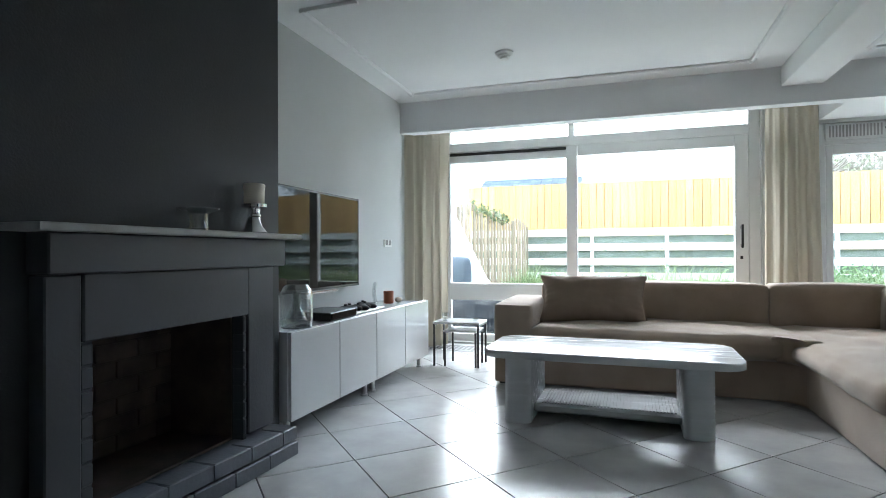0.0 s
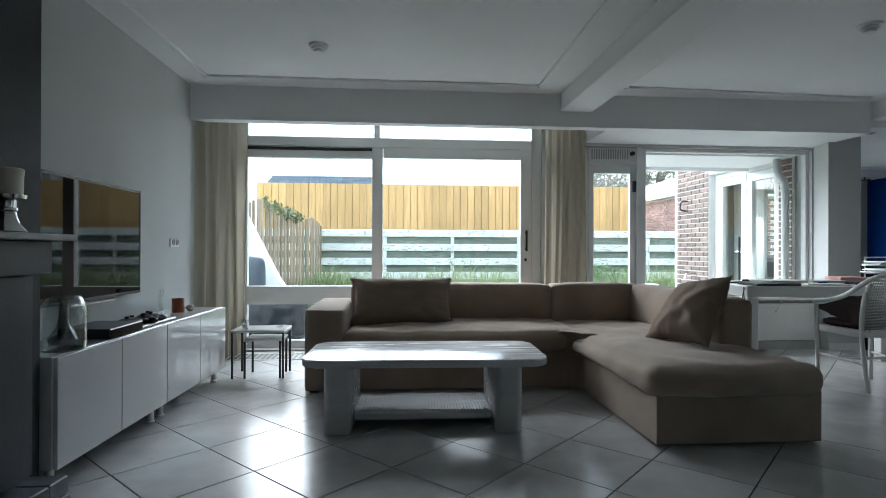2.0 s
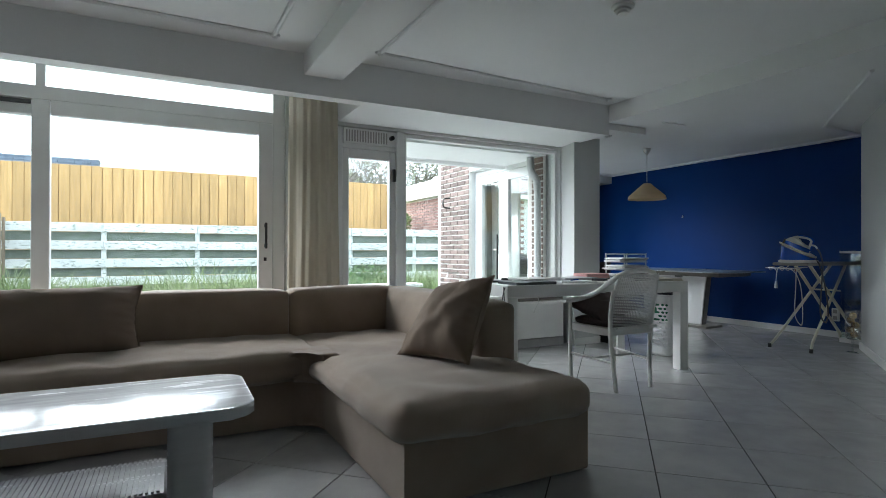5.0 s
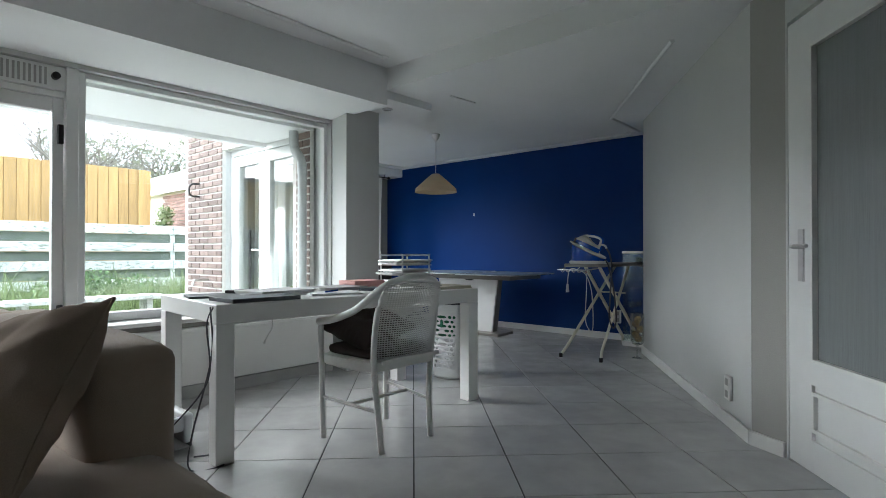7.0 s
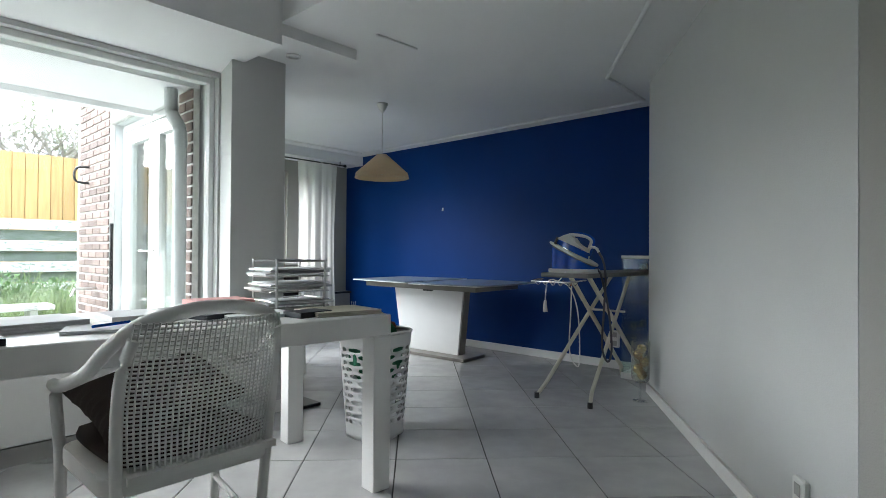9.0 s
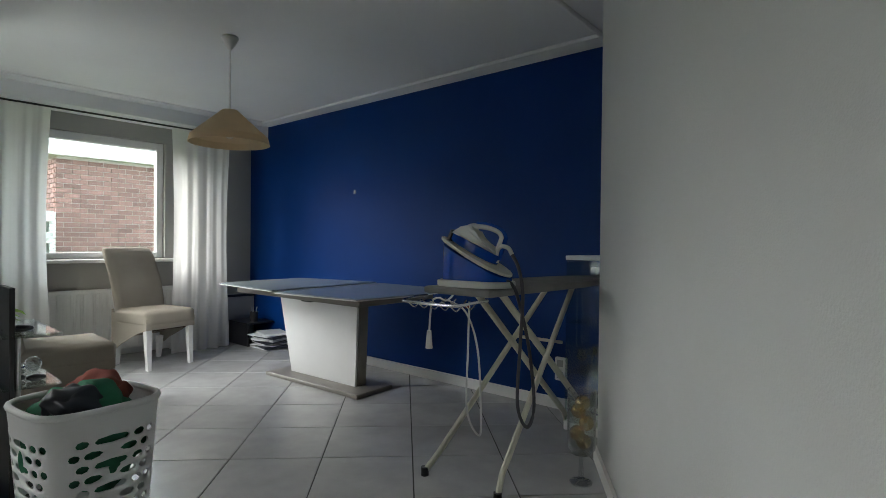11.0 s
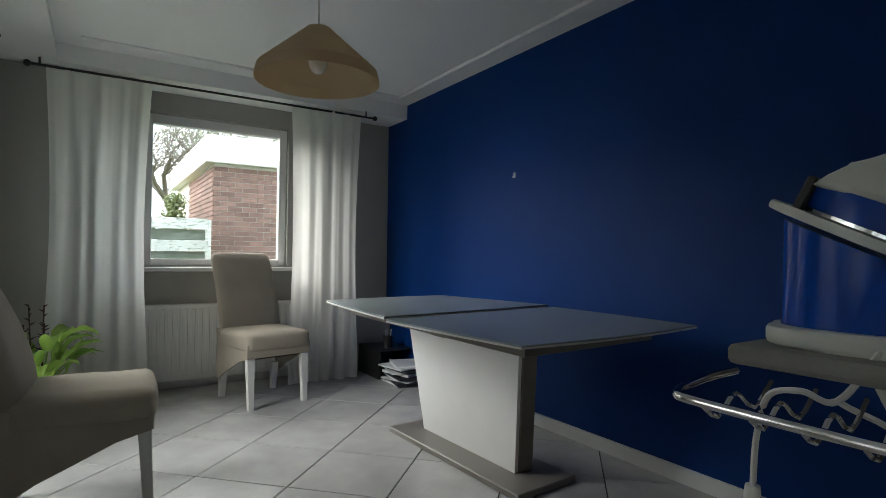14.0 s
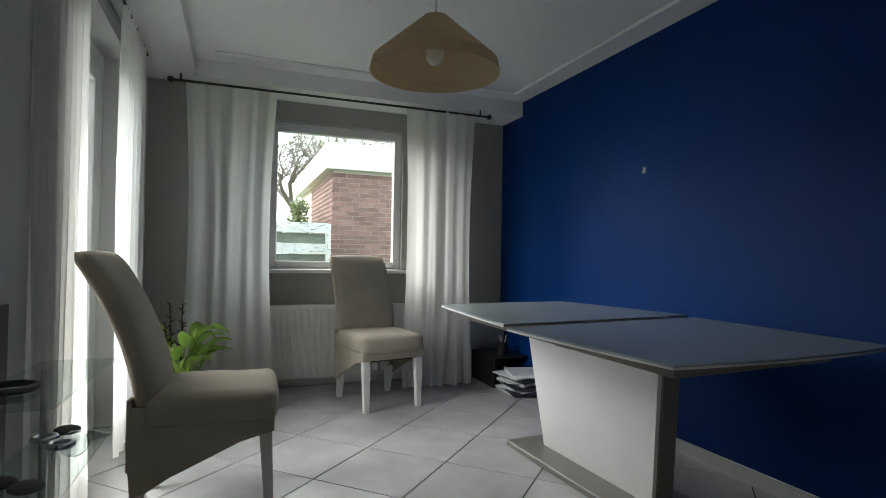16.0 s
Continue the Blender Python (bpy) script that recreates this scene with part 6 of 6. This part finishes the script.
part("drawer", B((7.54, 7.87, 8.375, 8.386, 0.27, 0.47), bevel=0.003), M_GREYSILL, ds, world=True)
part("trim", B((7.52, 7.885, 8.36, 8.384, 0.475, 0.50)), M_BLACK, ds, world=True)

# ironing board and steam iron
ib = thing("ironing_board", "ironing board with grey cover on ivory tube legs", "ironing board", (6.95, 4.300, 0))
part("board", prism([(6.42, 4.120), (6.42, 4.460), (7.25, 4.480), (7.55, 4.430), (7.72, 4.340), (7.74, 4.280), (7.70, 4.230), (7.52, 4.150), (7.25, 4.110)], 0.862, 0.892, bevel=0.008), M_BOARDC, ib, "grey padded board cover", world=True)
part("back_leg", tube([(6.57, 4.172, 0.02), (6.61, 4.180, 0.10), (7.32, 4.230, 0.86)], 0.014), M_IVORY, ib, world=True)
part("back_leg", tube([(6.56, 4.575, 0.02), (6.61, 4.535, 0.10), (7.32, 4.370, 0.86)], 0.014), M_IVORY, ib, world=True)
part("front_leg", tube([(7.62, 4.210, 0.02), (7.56, 4.230, 0.10), (6.66, 4.230, 0.86)], 0.016), M_IVORY, ib, world=True)
part("front_leg", tube([(7.64, 4.430, 0.02), (7.56, 4.400, 0.10), (6.66, 4.370, 0.86)], 0.016), M_IVORY, ib, world=True)
part("cross_bar", tube([(7.62, 4.210, 0.02), (7.64, 4.430, 0.02)], 0.014), M_IVORY, ib, world=True)
part("cross_bar", tube([(7.08, 4.160, 0.60), (7.08, 4.420, 0.60)], 0.008), M_IVORY, ib, world=True)
for x, y in ((6.57, 4.172), (6.56, 4.575)):
    part("foot_cap", C(x, y, 0.0, 0.04, 0.018), M_BLACKPL, ib, "black rubber cap", world=True)
bm = tube(smooth_path([(6.44, 4.140, 0.85), (6.36, 4.142, 0.848), (6.28, 4.155, 0.842), (6.265, 4.20, 0.84), (6.265, 4.40, 0.84), (6.28, 4.445, 0.842), (6.36, 4.458, 0.848), (6.44, 4.460, 0.85)], 4), 0.006, 8)
rest = part("iron_rest", bm, M_CHROME, ib, "chromed wire iron rest", world=True, smooth=60)
for i in range(5):
    y = 4.190 + i * 0.055
    part("wire", tube(smooth_path([(6.268, y, 0.84), (6.31, y, 0.815), (6.35, y, 0.84), (6.395, y, 0.815), (6.44, y, 0.845)], 3), 0.003, 5), M_CHROME, rest, world=True, smooth=60)

st = thing("steam_iron", "blue and white steam iron station with the iron on top", "iron", (6.56, 4.29, 0.892), -82)


def ipart(name, bm, *rest, **more):
    bm.transform(Matrix.Scale(0.84, 4))
    return part(name, bm, *rest, **more)


bm = bmesh.new()
rings = []
for z, k in ((0.0, 0.98), (0.02, 1.0), (0.024, 0.95), (0.045, 0.945), (0.135, 0.93)):
    ring = []
    for i in range(40):
        a = 2 * math.pi * i / 40
        c_, s_ = math.cos(a), math.sin(a)
        x = math.copysign(abs(c_) ** 0.5, c_) * 0.19 * k
        y = math.copysign(abs(s_) ** 0.7, s_) * (0.105 + 0.015 * c_) * k
        zz = z if z < 0.1 else 0.135 - 0.47 * x
        ring.append(bm.verts.new((x, y, zz)))
    rings.append(ring)
for a_, b_ in zip(rings, rings[1:]):
    for i in range(40):
        bm.faces.new((a_[i], a_[(i + 1) % 40], b_[(i + 1) % 40], b_[i]))
bm.faces.new(rings[0][::-1])
bm.faces.new(rings[-1])
ipart("tank", bm, M_IRONB, st, smooth=40)
ipart("tank_base", prism([(math.copysign(abs(math.cos(t)) ** 0.5, math.cos(t)) * 0.198, math.copysign(abs(math.sin(t)) ** 0.7, math.sin(t)) * 0.125) for t in [2 * math.pi * i / 32 for i in range(32)]], 0.0, 0.032, bevel=0.008), M_IRONW, st, "grey-white base rim", smooth=40)
TI = pose(-0.21, 0, 0.242, 0, 25.5, 0)


def iron_outline(u0, u1, w):
    """The iron's footprint: a pointed nose and a blunt heel."""
    out = []
    for i in range(32):
        t = 2 * math.pi * i / 32
        q = 0.5 + 0.5 * math.cos(t)
        out.append((u0 + (u1 - u0) * q, math.sin(t) * w * (0.55 + 0.45 * q)))
    return out


def side_slab(outline, w, bevel):
    """A side profile in the upright plane, w thick to each side."""
    q = prism([(u, -h) for u, h in outline], -w, w, bevel=bevel, seg=3)
    q.transform(Matrix.Rotation(radians(-90), 4, "X"))
    return q


for nm, u0, u1, w0, w1, w, m_, lb_ in (("rest_plate", 0.0, 0.445, 0.0, 0.016, 0.115, M_IRONW, "grey-white rest plate"), ("soleplate", 0.05, 0.35, 0.018, 0.024, 0.062, M_CHROME, "steel soleplate"), ("iron_body", 0.045, 0.352, 0.025, 0.068, 0.06, M_IRONB, "")):
    bm = prism(iron_outline(u0, u1, w), w0, w1, bevel=0.005 if nm != "soleplate" else 0.001)
    bm.transform(TI)
    ipart(nm, bm, m_, st, lb_, smooth=40)
bm = side_slab([(0.055, 0.06), (0.07, 0.085), (0.095, 0.113), (0.12, 0.133), (0.145, 0.144), (0.165, 0.136), (0.178, 0.118), (0.199, 0.104), (0.24, 0.098), (0.29, 0.094), (0.325, 0.085), (0.33, 0.069), (0.20, 0.069)], 0.036, 0.014)
bm.transform(TI)
ipart("iron_shell", bm, M_IRONW, st, "grey-white upper shell", smooth=60)
bm = tube(smooth_path([(0.115, 0, 0.115), (0.15, 0, 0.142), (0.22, 0, 0.168), (0.285, 0, 0.176), (0.316, 0, 0.16), (0.322, 0, 0.125), (0.326, 0, 0.085), (0.343, 0, 0.032)], 6), 0.0145, 14)
bm.transform(TI)
ipart("handle", bm, M_IRONW, st, "grey-white handle", smooth=60)
bm = tube(smooth_path([(0.16, 0, 0.162), (0.22, 0, 0.183), (0.29, 0, 0.19), (0.333, 0, 0.17), (0.342, 0, 0.12), (0.352, 0, 0.05)], 5), 0.0105, 12)
bm.transform(TI)
ipart("handle_back", bm, M_IRONB, st, smooth=60)
bm = B((0.045, 0.062, -0.03, 0.03, 0.012, 0.075), bevel=0.004)
bm.transform(TI)
ipart("lock_clip", bm, M_BLACKPL, st, "dark lock clip")
ipart("cord_sleeve", tube(smooth_path([(0.128, -0.01, 0.19), (0.15, -0.01, 0.205), (0.185, -0.01, 0.195), (0.205, -0.01, 0.165)]), 0.0105, 10), M_IRONW, st, "grey-white hose sleeve", smooth=60)
ipart("cord", tube(smooth_path([(0.205, -0.01, 0.165), (0.235, 0.0, 0.10), (0.25, 0.02, -0.03), (0.235, 0.03, -0.28), (0.215, 0.05, -0.58), (0.245, 0.10, -0.70), (0.26, 0.15, -0.60), (0.25, 0.10, -0.30), (0.22, 0.03, -0.05), (0.20, 0.0, 0.02), (0.175, -0.01, 0.035)]), 0.0088, 8), M_CABLE, st, "dark steam hose", smooth=60)
ipart("mains_lead", tube(smooth_path([(-0.02, -0.12, 0.012), (-0.06, -0.17, -0.06), (-0.10, -0.19, -0.05), (-0.15, -0.17, -0.07), (-0.17, -0.16, -0.14), (-0.175, -0.16, -0.22)]), 0.005, 6), M_CABLEW, st, "white mains lead")
ipart("plug", tube([(-0.175, -0.16, -0.22), (-0.176, -0.16, -0.26), (-0.175, -0.16, -0.31)], 0.011, 10, r_end=0.019), M_CABLEW, st, "white plug", smooth=60)
ipart("mains_lead", tube(smooth_path([(-0.06, -0.17, -0.06), (0.02, -0.13, -0.12), (0.07, -0.10, -0.30), (0.08, -0.08, -0.60), (0.05, -0.04, -0.74), (-0.01, -0.06, -0.62), (0.01, -0.09, -0.30), (0.02, -0.10, -0.07)]), 0.005, 6), M_CABLEW, st, "white mains lead")
ipart("tag", B((0.0, 0.025, -0.112, -0.108, -0.10, -0.075), bevel=0.002), M_REDC, st, "small red tag")

# glass display cabinet, gilded ornaments, sockets
gc = thing("glass_cabinet", "narrow glass display cabinet with glassware in the alcove", "cabinet", (7.71, 4.30, 0))
part("top", B((7.56, 7.86, 4.10, 4.405, 0.985, 1.01), bevel=0.003), M_PLINTH, gc, "white top board", world=True)
part("bottom", B((7.56, 7.86, 4.10, 4.405, 0.0, 0.05), bevel=0.003), M_PLINTH, gc, world=True)
part("side_pane", B((7.564, 7.57, 4.105, 4.40, 0.05, 0.985)), M_GLASST, gc, world=True)
part("side_pane", B((7.57, 7.855, 4.394, 4.40, 0.05, 0.985)), M_GLASST, gc, world=True)
for z in (0.33, 0.62, 0.84):
    part("shelf", B((7.575, 7.85, 4.11, 4.392, z, z + 0.006)), M_GLASST, gc, world=True)
rnd = random.Random(2)
for i in range(14):
    z = (0.05, 0.336, 0.626, 0.846)[i % 4]
    gw = thing("glassware", "clear glass standing in the display cabinet", "glass", (rnd.uniform(7.61, 7.81), rnd.uniform(4.15, 4.36), z), group="glassware in the cabinet")
    h = rnd.uniform(0.08, 0.15)
    part("glass", lathe([(0, 0), (0.025, 0.002), (0.005, 0.01), (0.005, h * 0.45), (0.03, h * 0.6), (0.028, h), (0.026, h), (0.027, h * 0.6), (0, h * 0.5)], 16), M_GLASSV if i % 3 else M_CHROME, gw, smooth=40)
gv = thing("bauble_vase", "tall glass vase filled with gold baubles on the floor", "vase", (6.975, 4.0, 0))
part("foot", lathe([(0, 0), (0.05, 0), (0.05, 0.006), (0.012, 0.012), (0.010, 0.12), (0.045, 0.135), (0, 0.137)], 24), M_GLASSV, gv, smooth=40)
part("bowl", lathe([(0.045, 0.135), (0.062, 0.16), (0.064, 0.42), (0.061, 0.42), (0.058, 0.165), (0.04, 0.142)], 28), M_GLASSV, gv, smooth=40)
for i in range(5):
    part("bauble", ball(0.022 * math.cos(i * 2.5), 0.022 * math.sin(i * 2.5), 0.18 + i * 0.047, 0.034, u=14, v=10), M_GOLD, gv, "gold bauble", smooth=60)
s2 = thing("wall_socket", "white double wall socket on the blue wall", "socket", (XB, 4.60, 0.26))
part("plate", B((XB - 0.03, XB, 4.56, 4.64, 0.19, 0.34), bevel=0.006), M_TRIM, s2, world=True)
for z in (0.227, 0.303):
    part("insert", B((XB - 0.033, XB - 0.029, 4.578, 4.622, z - 0.022, z + 0.022), bevel=0.002), M_GREYSILL, s2, world=True)
wdv = (Vector((7.27, 4.06)) - Vector((5.16, 2.67))).normalized()
ps = Vector((5.16, 2.67)) + wdv * 0.24
s3 = thing("wall_socket", "white double wall socket on the diagonal wall", "socket", (ps.x, ps.y, 0.22), math.degrees(math.atan2(wdv.y, wdv.x)))
part("plate", B((-0.038, 0.038, 0.0, 0.022, -0.07, 0.07), bevel=0.005), M_TRIM, s3)
for z in (-0.034, 0.034):
    part("insert", B((-0.02, 0.02, 0.022, 0.025, z - 0.02, z + 0.02), bevel=0.002), M_GREYSILL, s3)
nk = thing("wall_hook", "small white hook fixed to the blue wall", "hook", (XB, 6.70, 1.53))
part("hook", B((XB - 0.012, XB, 6.69, 6.705, 1.51, 1.545), (XB - 0.02, XB - 0.012, 6.69, 6.705, 1.51, 1.52), bevel=0.002), M_TRIM, nk, world=True)

# ---- pieces of floor and brick wall ----
Q = 0.45 / math.sqrt(2)
a_ = 0.2222
bm = B((-a_, a_, -a_, a_, -0.006, 0.0), bevel=0.0012)
bm.transform(pose(0, 0, 0, 0, 0, 45))
first = part("tile", bm, M_TILE, FLOOR)
placed = 0
for u in range(-6, 27):
    for v in range(-13, 13):
        x, y = (u + 0.5 - v - 0.5) * Q, (u + 0.5 + v + 0.5) * Q
        inside = (-1.7 < x < 8.05 and -1.75 < y < 6.05) or (4.95 < x < 8.05 and 6.0 <= y < 8.65)
        if not inside or (x > 3.3 and y < 0.66 * (x - 5.16) + 2.3 - 0.3):
            continue
        t_ = first if placed == 0 else first.copy()
        if placed:
            scene.collection.objects.link(t_)
        t_.matrix_basis = Matrix.Translation((x, y, 0.0)) @ pose(0, 0, 0, 0, 0, 90 * ((u * 7 + v * 3) % 4))
        placed += 1

brick_wall = solid("wall_brick", B((4.80, 4.838, 6.122, 6.40, -0.05, 2.6), (4.80, 4.838, 7.80, 8.76, -0.05, 2.6), (4.80, 4.838, 6.40, 7.80, 2.13, 2.6), (4.838, 5.2, 8.722, 8.76, -0.05, 2.6)), M_MORTAR, "red brick outer wall of the extension with pale joints", "wall")
bb = B((-0.012, 0.0, 0.0, 0.206, 0.0, 0.056), bevel=0.003)
b0 = part("brick", bb, M_BRICK, brick_wall)
hb = part("brick", B((-0.012, 0.0, 0.0, 0.096, 0.0, 0.056), bevel=0.003), M_BRICK, brick_wall)
used = {b0: False, hb: False}


def lay(src, y, z):
    ob = src if not used[src] else src.copy()
    if used[src]:
        scene.collection.objects.link(ob)
    used[src] = True
    ob.location = (4.80, y, z)


for ya, yb in ((6.122, 6.40), (7.80, 8.76)):
    for r_ in range(35):
        z = 0.02 + r_ * 0.072
        y = ya + 0.004
        if r_ % 2:
            lay(hb, y, z)
            y += 0.110
        while y + 0.208 <= yb + 0.002:
            lay(b0, y, z)
            y += 0.220
        if y + 0.098 <= yb + 0.002:
            lay(hb, y, z)
solid("extension_roof", B((4.70, 8.3, 6.0, 9.0, 2.62, 2.85)), M_FASC, "white roof edge of the extension", "roof")
